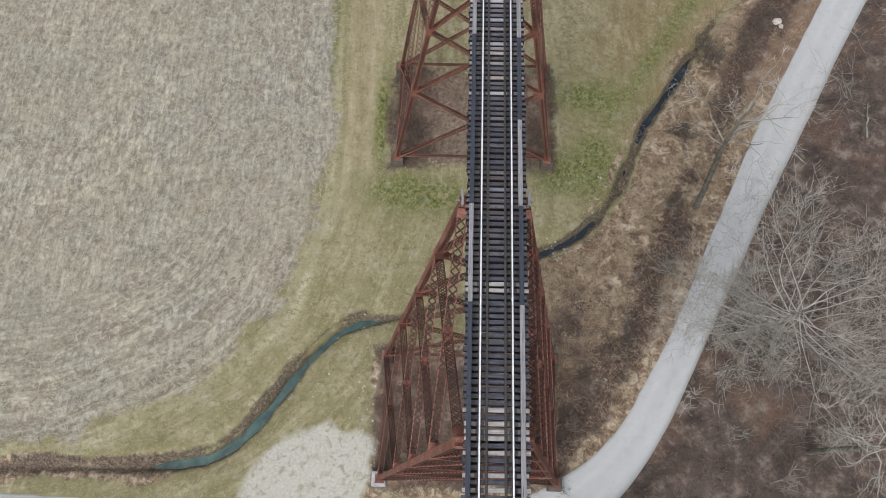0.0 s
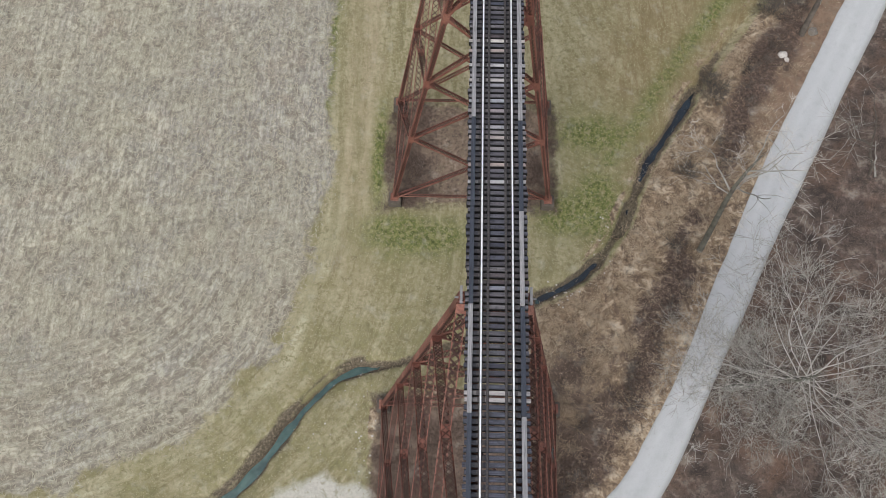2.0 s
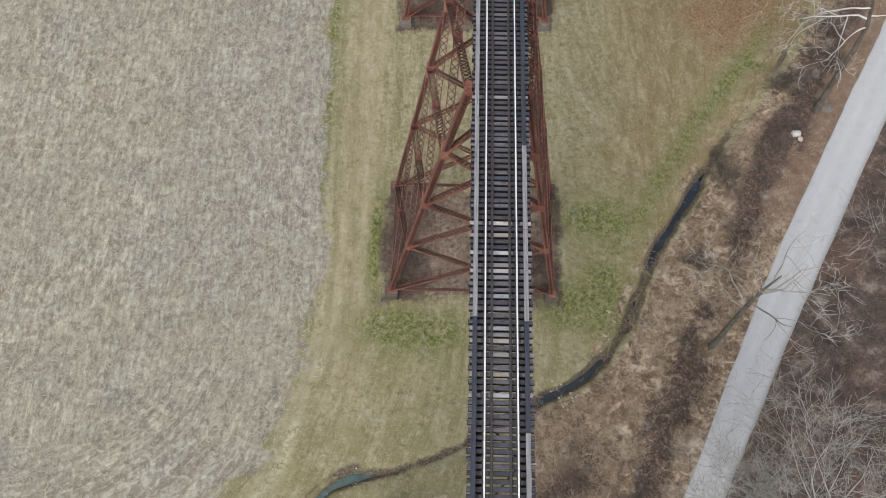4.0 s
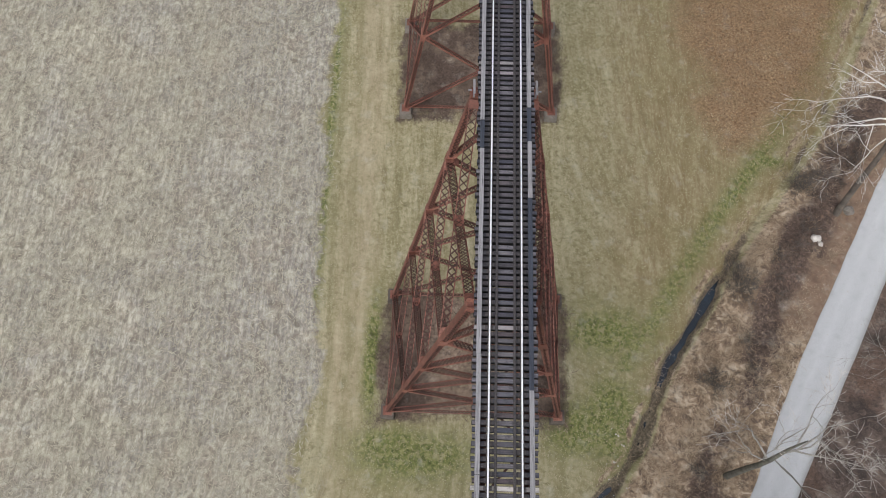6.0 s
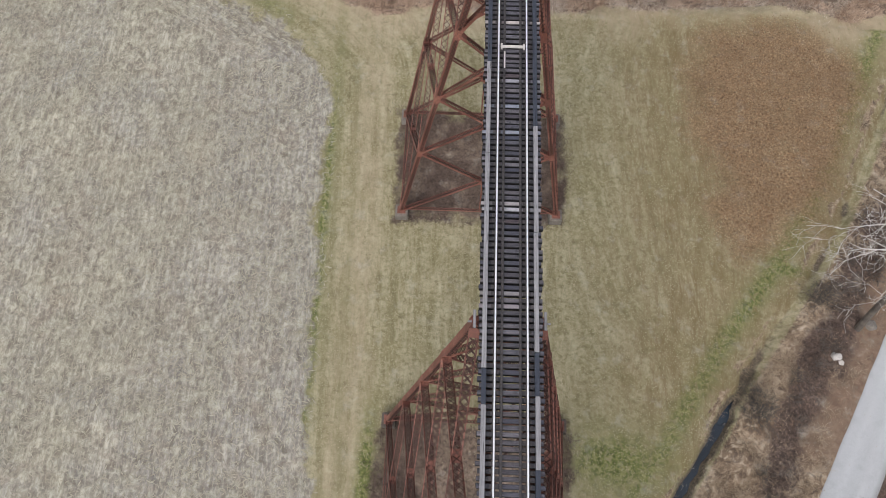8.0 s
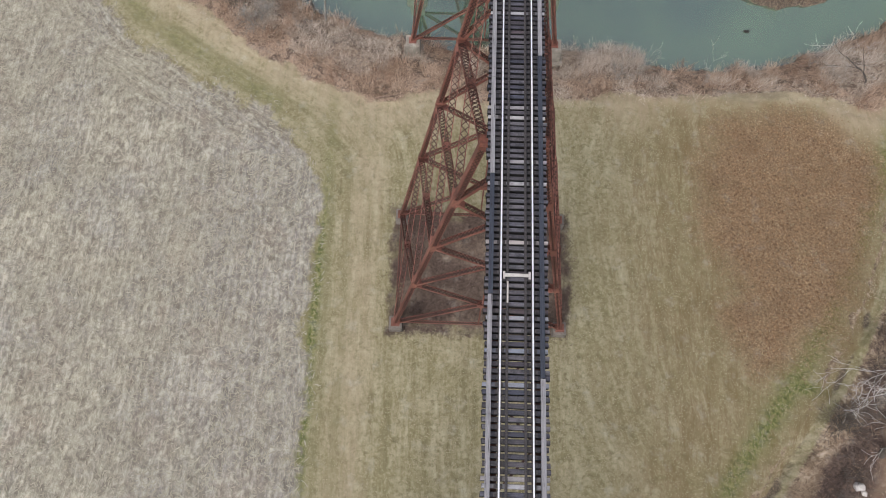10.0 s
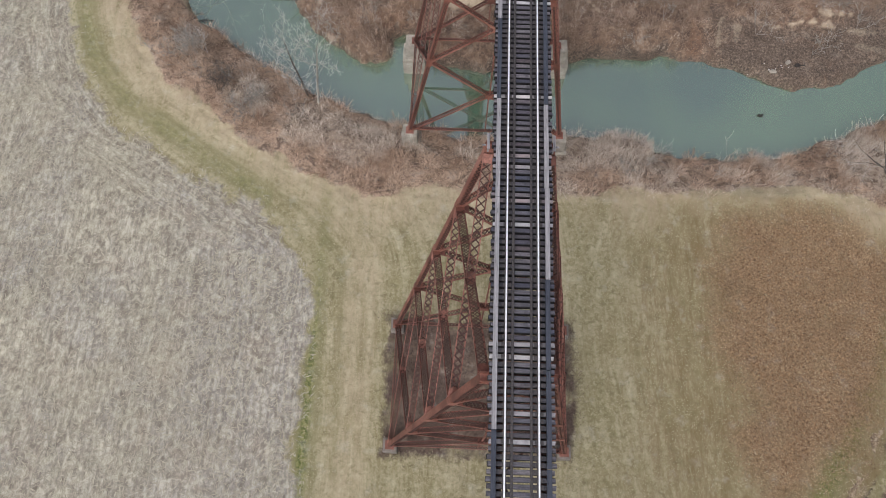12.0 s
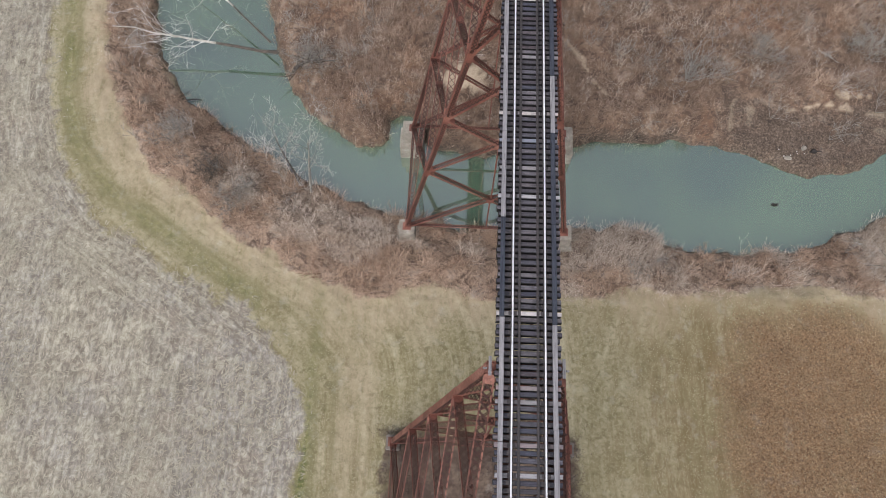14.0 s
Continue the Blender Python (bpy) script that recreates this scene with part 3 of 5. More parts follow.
    col = n.mix(n.maths("MULTIPLY", n.attr("windrow"), part_of(n.grey(fleck, 0.42, 0.56), 0.8)), col, (0.56, 0.52, 0.38))
    # stubble field: pale corn litter in rows over grey soil; the rows bend along the headland
    head = n.attr("headland")
    row = n.mix(head, flow(X, 0.3, 1.15, 4, 0.62), flow(n.attr("rows"), 0.2, 1.15, 4, 0.62))
    thin = n.mix(head, flow(X, 0.36, 3.0, 2, 0.55), flow(n.attr("rows"), 0.25, 2.8, 2, 0.55))
    straw = n.ramp(row, [(0.34, (0.225, 0.2, 0.15)), (0.46, (0.33, 0.302, 0.229)), (0.54, (0.415, 0.386, 0.296)), (0.68, (0.55, 0.518, 0.405))])
    soil = n.ramp(row, [(0.34, (0.19, 0.18, 0.165)), (0.48, (0.295, 0.28, 0.255)), (0.66, (0.44, 0.42, 0.375))])
    field = n.mix(part_of(n.grey(patch, 0.44, 0.62), 0.8), straw, soil)
    field = n.mix(part_of(n.attr("ash"), 0.7), field, n.mix(1.0, soil, (0.9, 0.885, 0.9), "MULTIPLY"))
    field = n.mix(part_of(n.grey(n.noise(v, 0.3, 4, 0.6), 0.52, 0.72), 0.35), field, (0.285, 0.272, 0.17))
    field = n.mix(part_of(n.grey(n.noise(v, 0.19, 5, 0.7, 0.6), 0.52, 0.62), 0.5), field, (0.31, 0.25, 0.19))
    drill = n.maths("SINE", n.maths("ADD", n.maths("MULTIPLY", X, 8.27), n.maths("MULTIPLY", mid, 7.0)))
    field = n.mix(part_of(n.maths("MULTIPLY", n.grey(drill, 0.0, 0.9), n.grey(patch, 0.32, 0.5)), 0.5), field, (0.225, 0.2, 0.158))
    lines = n.stripes(n.attr("rows"), 0.8, 3)
    field = n.mix(n.maths("MULTIPLY", n.grey(lines, 0.49, 0.6), part_of(head, 0.62)), field, (0.2, 0.17, 0.125))
    field = n.mix(part_of(n.grey(thin, 0.52, 0.62), 0.52), field, (0.2, 0.176, 0.14))
    field = n.mix(part_of(n.grey(thin, 0.48, 0.36), 0.4), field, (0.56, 0.52, 0.42))
    field = n.mix(part_of(n.grey(tuft, 0.52, 0.64), 0.5), field, (0.165, 0.146, 0.115))
    clods = n.noise(n.coords((1.0, 0.6, 1.0), "World"), 0.75, 6, 0.72, 0.9)
    field = n.mix(part_of(n.grey(clods, 0.52, 0.63), 0.5), field, (0.19, 0.168, 0.132))
    field = n.mix(part_of(n.grey(tuft, 0.46, 0.36), 0.42), field, (0.62, 0.585, 0.465))
    field = n.mix(part_of(n.grey(fleck, 0.46, 0.33), 0.32), field, (0.58, 0.54, 0.43))
    field = n.mix(part_of(n.grey(fleck, 0.55, 0.68), 0.32), field, (0.165, 0.14, 0.112))
    col = n.mix(ragged("field", tuft, 1.1), col, field)
    litter = n.ramp(fine, [(0.34, (0.085, 0.05, 0.026)), (0.5, (0.24, 0.147, 0.075)), (0.66, (0.46, 0.31, 0.175))])
    litter = n.mix(part_of(n.grey(grain, 0.5, 0.66), 0.6), litter, (0.095, 0.06, 0.034))
    col = n.mix(n.maths("MULTIPLY", n.attr("litter"), n.grey(n.noise(v, 0.35, 5, 0.65), 0.12, 0.45)), col, litter)
    bank = n.ramp(mid, [(0.34, (0.15, 0.102, 0.066)), (0.48, (0.285, 0.208, 0.137)), (0.66, (0.45, 0.358, 0.255))])
    bank = n.mix(part_of(n.grey(fine, 0.48, 0.66), 0.75), bank, (0.1, 0.072, 0.05))
    bank = n.mix(part_of(n.grey(tuft, 0.5, 0.6), 0.7), bank, (0.095, 0.067, 0.048))
    bank = n.mix(part_of(n.grey(tuft, 0.46, 0.36), 0.6), bank, (0.6, 0.5, 0.375))
    bank = n.mix(part_of(n.attr("russet"), 0.72), bank, n.ramp(tuft, [(0.34, (0.085, 0.052, 0.036)), (0.5, (0.17, 0.108, 0.075)), (0.66, (0.3, 0.205, 0.145))]))
    col = n.mix(ragged("bank", fleck, 0.9), col, bank)
    brush = n.ramp(mid, [(0.34, (0.13, 0.094, 0.069)), (0.5, (0.27, 0.205, 0.152)), (0.68, (0.47, 0.385, 0.3))])
    brush = n.mix(part_of(n.grey(tuft, 0.46, 0.34), 0.6), brush, (0.58, 0.49, 0.385))
    brush = n.mix(part_of(n.attr("rust"), 0.6), brush, n.ramp(tuft, [(0.36, (0.125, 0.074, 0.047)), (0.5, (0.3, 0.188, 0.122)), (0.64, (0.48, 0.34, 0.24))]))
    brush = n.mix(n.attr("north"), n.mix(0.2, brush, (0.5, 0.4, 0.3)), n.mix(1.0, brush, (0.68, 0.595, 0.54), "MULTIPLY"))
    brush = n.mix(part_of(n.grey(fine, 0.47, 0.68), 0.8), brush, (0.105, 0.072, 0.053))
    # dark patches: shade between the brush clumps, put into the ground colour
    brush = n.mix(part_of(n.grey(n.noise(v, 0.9, 4, 0.65, 1.2), 0.5, 0.6), 0.75), brush, (0.085, 0.058, 0.043))
    thicket = n.ramp(fine, [(0.32, (0.035, 0.025, 0.02)), (0.52, (0.085, 0.058, 0.046)), (0.7, (0.19, 0.138, 0.11))])
    col = n.mix(n.maths("MULTIPLY", ragged("thicket", tuft, 1.3, 0.38), n.grey(fleck, 0.28, 0.5)), col, thicket)
    col = n.mix(ragged("brush", fleck, 0.9), col, brush)
    wood = n.ramp(mid, [(0.34, (0.043, 0.033, 0.028)), (0.5, (0.088, 0.067, 0.056)), (0.66, (0.168, 0.122, 0.096))])
    wood = n.mix(part_of(n.grey(tuft, 0.46, 0.34), 0.45), wood, (0.24, 0.178, 0.142))
    wood = n.mix(part_of(n.grey(patch, 0.5, 0.64), 0.5), wood, (0.19, 0.11, 0.07))
    wood = n.mix(part_of(n.grey(fine, 0.5, 0.64), 0.75), wood, (0.045, 0.033, 0.028))
    wood = n.mix(part_of(n.grey(grain, 0.56, 0.7), 0.4), wood, (0.27, 0.2, 0.16))
    col = n.mix(ragged("wood", fleck, 0.6), col, wood)
    dirt = n.ramp(mid, [(0.3, (0.165, 0.115, 0.088)), (0.5, (0.27, 0.195, 0.15)), (0.7, (0.39, 0.3, 0.235))])
    dirt = n.mix(part_of(n.grey(fleck, 0.5, 0.64), 0.7), dirt, (0.1, 0.07, 0.054))
    col = n.mix(part_of(ragged("dirt", tuft, 1.0, 0.25), 0.85), col, dirt)
    weeds = n.ramp(fine, [(0.3, (0.045, 0.031, 0.025)), (0.7, (0.16, 0.115, 0.087))])
    col = n.mix(n.maths("MULTIPLY", ragged("weeds", fleck, 1.0, 0.25), n.grey(n.noise(v, 0.33, 4, 0.6), 0.3, 0.55)), col, weeds)
    sand = n.ramp(fine, [(0.3, (0.4, 0.315, 0.215)), (0.7, (0.57, 0.475, 0.35))])
    col = n.mix(ragged("sand", fleck, 0.6, 0.35), col, sand)
    gravel = n.ramp(fine, [(0.3, (0.4, 0.385, 0.335)), (0.7, (0.56, 0.54, 0.48))])
    gravel = n.mix(part_of(n.grey(tuft, 0.53, 0.66), 0.8), gravel, (0.3, 0.275, 0.2))
    col = n.mix(ragged("gravel", mid, 1.6, 0.4), col, gravel)
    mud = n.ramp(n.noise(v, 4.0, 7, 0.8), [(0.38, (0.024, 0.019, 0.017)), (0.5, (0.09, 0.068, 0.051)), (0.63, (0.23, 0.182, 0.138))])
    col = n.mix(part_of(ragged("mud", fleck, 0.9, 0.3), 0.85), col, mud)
    relief = n.maths("ADD", n.maths("ADD", fine, grain), row)
    return n.done(col, 0.95, 0.0, relief, 0.5, 0.06)


def build_ground():
    def spread(lo, hi, step, far):
        core = list(np.arange(lo, hi + step / 2, step))
        grow, d = [], step
        p = 0.0
        while p < far:
            d *= 1.35
            p += d
            grow.append(p)
        return np.array([lo - g for g in reversed(grow)] + core + [hi + g for g in grow])
    xs, ys = spread(-66, 66, 0.33, 2400), spread(-50, 114, 0.33, 2400)
    X, Y = np.meshgrid(xs, ys)
    z, cover = land(X.ravel(), Y.ravel())
    nx, ny = len(xs), len(ys)
    idx = np.arange(nx * ny).reshape(ny, nx)
    quads = np.stack((idx[:-1, :-1], idx[:-1, 1:], idx[1:, 1:], idx[1:, :-1]), axis=-1).reshape(-1, 4)
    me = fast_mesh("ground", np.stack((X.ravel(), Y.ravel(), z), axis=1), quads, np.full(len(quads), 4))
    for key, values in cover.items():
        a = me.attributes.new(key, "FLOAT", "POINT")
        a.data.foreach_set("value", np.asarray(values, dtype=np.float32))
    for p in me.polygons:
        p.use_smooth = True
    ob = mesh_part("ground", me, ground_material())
    tagged(ob, "flat winter river bottom of stubble, mown grass, brush and leaf litter", "ground", kind="structure")


build_ground()


def gravel_road():
    n = Nodes("pale_limestone_gravel")
    v = n.coords(space="World")
    fine, mid, big = n.noise(v, 11, 5, 0.75), n.noise(v, 0.9, 4, 0.6), n.noise(v, 0.2, 4, 0.6)
    col = n.ramp(fine, [(0.25, (0.37, 0.378, 0.382)), (0.55, (0.475, 0.485, 0.49)), (0.8, (0.56, 0.57, 0.575))])
    col = n.mix(n.maths("MULTIPLY", n.grey(mid, 0.5, 0.8), 0.5), col, (0.32, 0.33, 0.32))
    track = n.attr("track")
    col = n.mix(n.maths("MULTIPLY", track, n.maths("MULTIPLY", n.grey(mid, 0.35, 0.65), 0.55)), col, n.mix(n.grey(big, 0.3, 0.7), (0.62, 0.63, 0.635), (0.52, 0.53, 0.535)))
    col = n.mix(n.maths("MULTIPLY", n.attr("verge"), n.grey(fine, 0.3, 0.6)), col, (0.17, 0.158, 0.142))
    mat = n.done(col, 0.95, 0.0, fine, 0.5, 0.03)
    pts = np.array(rounded(ROAD, 4))
    seg = np.hypot(*np.diff(pts, axis=0).T)
    s = np.concatenate(([0], np.cumsum(seg)))
    at = np.arange(0, s[-1], 0.6)
    cx, cy = np.interp(at, s, pts[:, 0]), np.interp(at, s, pts[:, 1])
    tx, ty = np.gradient(cx), np.gradient(cy)
    ln = np.hypot(tx, ty)
    tx, ty = tx / ln, ty / ln
    across = np.linspace(-1, 1, 21)
    verts, track_v, verge_v = [], [], []
    for i in range(len(at)):
        half = float(np.interp(cy[i], [-38, -30, -20, -7, 8, 25], [2.6, 2.05, 1.95, 2.2, 2.55, 2.6])) if cx[i] > 5 else 2.5
        wl = half + 0.07 * float(value_noise(np.array([at[i]]), np.array([0.0]), 1.3, 21)[0]) + 0.12 * float(value_noise(np.array([at[i]]), np.array([9.0]), 6, 22)[0])
        wr = half - 0.05 + 0.07 * float(value_noise(np.array([at[i]]), np.array([40.0]), 1.3, 23)[0]) + 0.12 * float(value_noise(np.array([at[i]]), np.array([70.0]), 6, 24)[0])
        for a in across:
            off = a * (wr if a > 0 else wl)
            rut = math.exp(-((abs(off) - 0.95) / 0.4) ** 2)
            verts.append((cx[i] + ty[i] * off, cy[i] - tx[i] * off, 0.17 - 0.13 * a * a - 0.03 * rut - (0.16 if abs(a) > 0.99 else 0)))
            track_v.append(rut)
            verge_v.append(max(0.0, (abs(a) - (0.72 if a > 0 else 0.9)) / (0.28 if a > 0 else 0.1)))
    m = len(across)
    idx = np.arange(len(verts)).reshape(-1, m)
    quads = np.stack((idx[:-1, :-1], idx[:-1, 1:], idx[1:, 1:], idx[1:, :-1]), axis=-1).reshape(-1, 4)[:, ::-1]
    me = fast_mesh("road", verts, quads, np.full(len(quads), 4))
    for key, values in (("track", track_v), ("verge", verge_v)):
        me.attributes.new(key, "FLOAT", "POINT").data.foreach_set("value", np.array(values, dtype=np.float32))
    ob = mesh_part("road", me, mat)
    tagged(ob, "pale limestone gravel lane with worn wheel tracks", "road", kind="structure")


gravel_road()


def build_water():
    bm = bmesh.new()
    loop = rounded_loop(RIVER, 2)
    c = np.array(loop)
    out = []
    for i, (x, y) in enumerate(loop):
        d = c[(i + 1) % len(c)] - c[i - 1]
        d = d / (np.hypot(*d) + 1e-9)
        out.append((x + d[1] * 1.5, y - d[0] * 1.5))
    bm.faces.new([bm.verts.new((x, y, RIVER_Z)) for x, y in out])
    bmesh.ops.triangulate(bm, faces=bm.faces[:])
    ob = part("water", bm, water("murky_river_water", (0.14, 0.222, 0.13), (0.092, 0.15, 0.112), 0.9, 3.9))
    tagged(ob, "still murky blue-green river water reflecting the trestle", "water", kind="structure")
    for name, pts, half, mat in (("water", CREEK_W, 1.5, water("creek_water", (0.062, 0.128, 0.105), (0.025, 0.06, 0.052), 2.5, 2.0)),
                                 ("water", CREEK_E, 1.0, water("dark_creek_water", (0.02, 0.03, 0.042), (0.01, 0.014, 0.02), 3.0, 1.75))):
        p = np.array(rounded(pts, 3))
        t = np.gradient(p, axis=0)
        t = t / np.hypot(t[:, 0], t[:, 1])[:, None]
        bm = bmesh.new()
        rows = []
        for (x, y), (dx, dy) in zip(p, t):
            fall = CREEK_Z if half > 1.2 else CREEK_Z - 0.12 - 2.75 * float(smooth(np.array(y), 50.0, 72.0))
            rows.append([bm.verts.new((x + dy * half * s, y - dx * half * s, fall)) for s in (-1, 1)])
        for a, b in zip(rows[:-1], rows[1:]):
            bm.faces.new((a[0], a[1], b[1], b[0]))
        ob = part(name, bm, mat)
        tagged(ob, "narrow creek of dark shallow water between eroded banks" if half < 1.2 else "narrow creek of teal shallow water in a grassy cut", "water", kind="structure")


build_water()


# ---- the trestle ----
LEVELS = (1.25, 14.8, 24.2, 32.6, 40.3)
BAY = 12.19
FOOT, HEAD = 8.55, 1.62
SET = 0.26  # the footings lie this far west of the track line


def leg_x(z):
    return FOOT + (HEAD - FOOT) * (z - LEVELS[0]) / (LEVELS[-1] - LEVELS[0])


def side_x(side, z):
    return side * leg_x(z) - SET * (LEVELS[-1] - z) / (LEVELS[-1] - LEVELS[0])


def tower_leg(side, y):
    """A box column: solid cover plate on the outer face, lacing on the others."""
    bm = bmesh.new()
    a, b = Vector((side_x(side, LEVELS[0]), y, LEVELS[0])), Vector((side_x(side, LEVELS[-1]), y, LEVELS[-1]))
    d = (b - a).normalized()
    along_y = Vector((0, 1, 0))
    out = d.cross(along_y) * (1 if d.cross(along_y).x * side > 0 else -1)
    w = 0.39
    bar(bm, a + out * w / 2, b + out * w / 2, along_y, w + 0.06, 0.03)
    for s in (-1, 1):
        for t in (-1, 1):
            c = along_y * s * (w / 2 - 0.02) + out * t * (w / 2 - 0.06)
            bar(bm, a + c, b + c, along_y, 0.03, 0.14)
        lacing(bm, a, b, out, w - 0.1, along_y * s * (w / 2), 0.42, 0.07, 0.016)
    lacing(bm, a, b, along_y, w - 0.05, -out * w / 2, 0.42, 0.07, 0.016)
    for z in LEVELS:
        p = Vector((side_x(side, z), y, z))
        h = 0.55 if z not in (LEVELS[0], LEVELS[-1]) else 0.4
        for s in (-1, 1):
            o = along_y * s * (w / 2 + 0.02)
            bar(bm, p + o - d * h, p + o + d * h, out, w + 0.12, 0.024)
        bar(bm, p - out * (w / 2 + 0.02) - d * h, p - out * (w / 2 + 0.02) + d * h, along_y, w, 0.024)
    bar(bm, a - Vector((0, 0, 0.06)), a + Vector((0, 0, 0.02)), (1, 0, 0), 0.9, 0.9)
    return bm


def tower():
    root = empty("trestle_tower")
    for y in (0.0, BAY):
        for side in (-1, 1):
            part("leg", tower_leg(side, y), STEEL, root).data.materials.append(LACING)
    faces = []
    for y in (0.0, BAY):
        faces.append((lambda z, s, y=y: Vector((side_x(s, z), y, z)), Vector((0, 1, 0)), "bent"))
    for side in (-1, 1):
        faces.append((lambda z, s, side=side: Vector((side_x(side, z), BAY / 2 + s * BAY / 2, z)), Vector((1, 0, 0)), "side"))
    for place, nrm, kind in faces:
        for z0, z1 in zip(LEVELS[:-1], LEVELS[1:]):
            for s in (-1, 1):
                a, b = place(z0, s), place(z1, -s)
                d = (b - a).normalized()
                wide = 0.56 if kind == "side" else 0.46
                part("diagonal_brace", laced_member(a + d * 0.3, b - d * 0.3, nrm, wide, 0.2, wide * 0.9), STEEL, root).data.materials.append(LACING)
            w0, w1 = leg_x(z0), leg_x(z1)
            f = 0.5 if kind == "side" else w0 / (w0 + w1)
            c = place(z0, 1).lerp(place(z1, -1), f)
            bm = bmesh.new()
            u = Vector((1, 0, 0)) if kind == "bent" else Vector((0, 1, 0))
            for s in (-1, 1):
                o = nrm * s * 0.29
                bar(bm, c + o - Vector((0, 0, 0.35)), c + o + Vector((0, 0, 0.35)), u, 0.75, 0.022)
            bar(bm, c + Vector((0, 0, 0.12)) - u * 0.35, c + Vector((0, 0, 0.12)) + u * 0.35, nrm, 0.5, 0.03)
            part("gusset_plate", bm, STEEL, root)
            if kind == "bent":
                low = c.z - 0.3
                if z0 == LEVELS[0]:
                    end = LEVELS[0] + 0.55
                else:
                    i = LEVELS.index(z0)
                    zz0, zz1 = LEVELS[i - 1], LEVELS[i]
                    ww0, ww1 = leg_x(zz0), leg_x(zz1)
                    end = zz0 + (zz1 - zz0) * ww0 / (ww0 + ww1) + 0.3
                bm = bmesh.new()
                bar(bm, (c.x, c.y, end), (c.x, c.y, low), (1, 0, 0), 0.13, 0.11)
                part("hanger", bm, STEEL, root)
        z = LEVELS[0] + 0.45
        a, b = place(z, -1), place(z, 1)
        part("bottom_strut", laced_member(a, b, nrm, 0.3, 0.16, 0.34), STEEL, root).data.materials.append(LACING)
    for y in (0.0, BAY):
        bm = bmesh.new()
        z = LEVELS[-1]
        for s in (-1, 1):
            bar(bm, (-HEAD - 0.1, y + s * 0.2, z - 0.25), (HEAD + 0.1, y + s * 0.22, z - 0.25), (0, 1, 0), 0.03, 0.7)
        box(bm, (-HEAD - 0.2, y - 0.3, z + 0.1), (HEAD + 0.2, y + 0.3, z + 0.13))
        part("cap_beam", bm, STEEL, root)
        if y:
            for s in (-1, 1):
                bm = bmesh.new()
                box(bm, (s * 1.7 - 0.07, y - 0.55, z + 0.9), (s * 1.7 + 0.07, y + 0.35, z + 0.96))
                box(bm, (s * 1.7 - 0.05, y - 0.3, z + 0.13), (s * 1.7 + 0.05, y - 0.2, z + 0.9))
                box(bm, (s * 1.9 - 0.12, y - 0.2, z + 0.6), (s * 1.9 + 0.08, y - 0.12, z + 0.68))
                part("outrigger_board", bm, TIMBER_PALE, root, "bleached grey timber outrigger")
    return tagged(root, "rust-red laced steel trestle tower with four battered legs", "bridge tower", "towers under the track")


def pedestal(name, size, height, mat, label):
    bm = bmesh.new()
    vs = box(bm, (-size / 2, -size / 2, -height), (size / 2, size / 2, 0))
    for v in vs[:4]:
        v.co.x *= 1.18
        v.co.y *= 1.18
    if height > 5:  # a wider stepped base
        box(bm, (-size * 0.72, -size * 0.72, -height - 0.1), (size * 0.72, size * 0.72, -2.3))
    bmesh.ops.bevel(bm, geom=[e for e in bm.edges], offset=0.07, segments=2, affect="EDGES")
    return tagged(part(name, bm, mat), label, "pedestal", "tower footings")


TOWER_Y = (-35.05, 0.0, 35.05, 70.1, 105.15)
first = tower()
first.location = (0, TOWER_Y[0], 0)
towers = [first] + [copy_thing(first, pose(0, y, 0)) for y in TOWER_Y[1:]]

TEAL = Nodes("teal_spray_paint").done((0.05, 0.3, 0.32), 0.6)
bm = bmesh.new()
for k in range(3):
    box(bm, (8.0 - 0.1 * (k % 2), 7.2 + 0.45 * k, 1.795), (8.12 - 0.1 * (k % 2), 7.5 + 0.45 * k, 1.803))
part("paint_mark", bm, TEAL, first, "teal spray paint on the bottom strut")

plain = pedestal("concrete_pedestal", 1.36, 2.6, CONCRETE_DARK, "stained grey concrete pedestal under a tower leg")
plain.location = (-FOOT - SET, TOWER_Y[1], 1.18)
painted = pedestal("concrete_pedestal", 1.36, 2.6, CONCRETE_PAINTED, "concrete pedestal daubed with white and blue paint")
painted.location = (-FOOT - SET - 0.1, TOWER_Y[0], 1.18)
pier = pedestal("concrete_pier", 1.9, 6.8, CONCRETE_PALE, "tall pale concrete pier standing in the river")
pier.location = (-FOOT - SET - 0.25, TOWER_Y[3] + BAY, 1.18)
copy_thing(pier, pose(FOOT - SET + 0.25, TOWER_Y[3] + BAY, 1.18))
low = pedestal("concrete_pier", 1.7, 6.0, CONCRETE_PALE, "pale concrete pier on the river bank")
low.location = (-FOOT - SET, TOWER_Y[3], 1.18)
copy_thing(low, pose(FOOT - SET, TOWER_Y[3], 1.18))
tan = pedestal("concrete_pedestal", 1.36, 2.6, CONCRETE, "weathered tan concrete pedestal under a tower leg")
tan.location = (-FOOT - SET, TOWER_Y[2], 1.18)
for ty in TOWER_Y[:3] + TOWER_Y[4:]:
    for dy in (0.0, BAY):
        for side in (-1, 1):
            if (side, ty + dy) in ((-1, TOWER_Y[0]), (-1, TOWER_Y[1]), (-1, TOWER_Y[2])):
                continue
            copy_thing(tan if ty == TOWER_Y[2] else plain, pose(side * FOOT - SET, ty + dy, 1.18))

# ---- girders and track ----
Y0, Y1 = -46.5, 128.0
DECK = 41.55


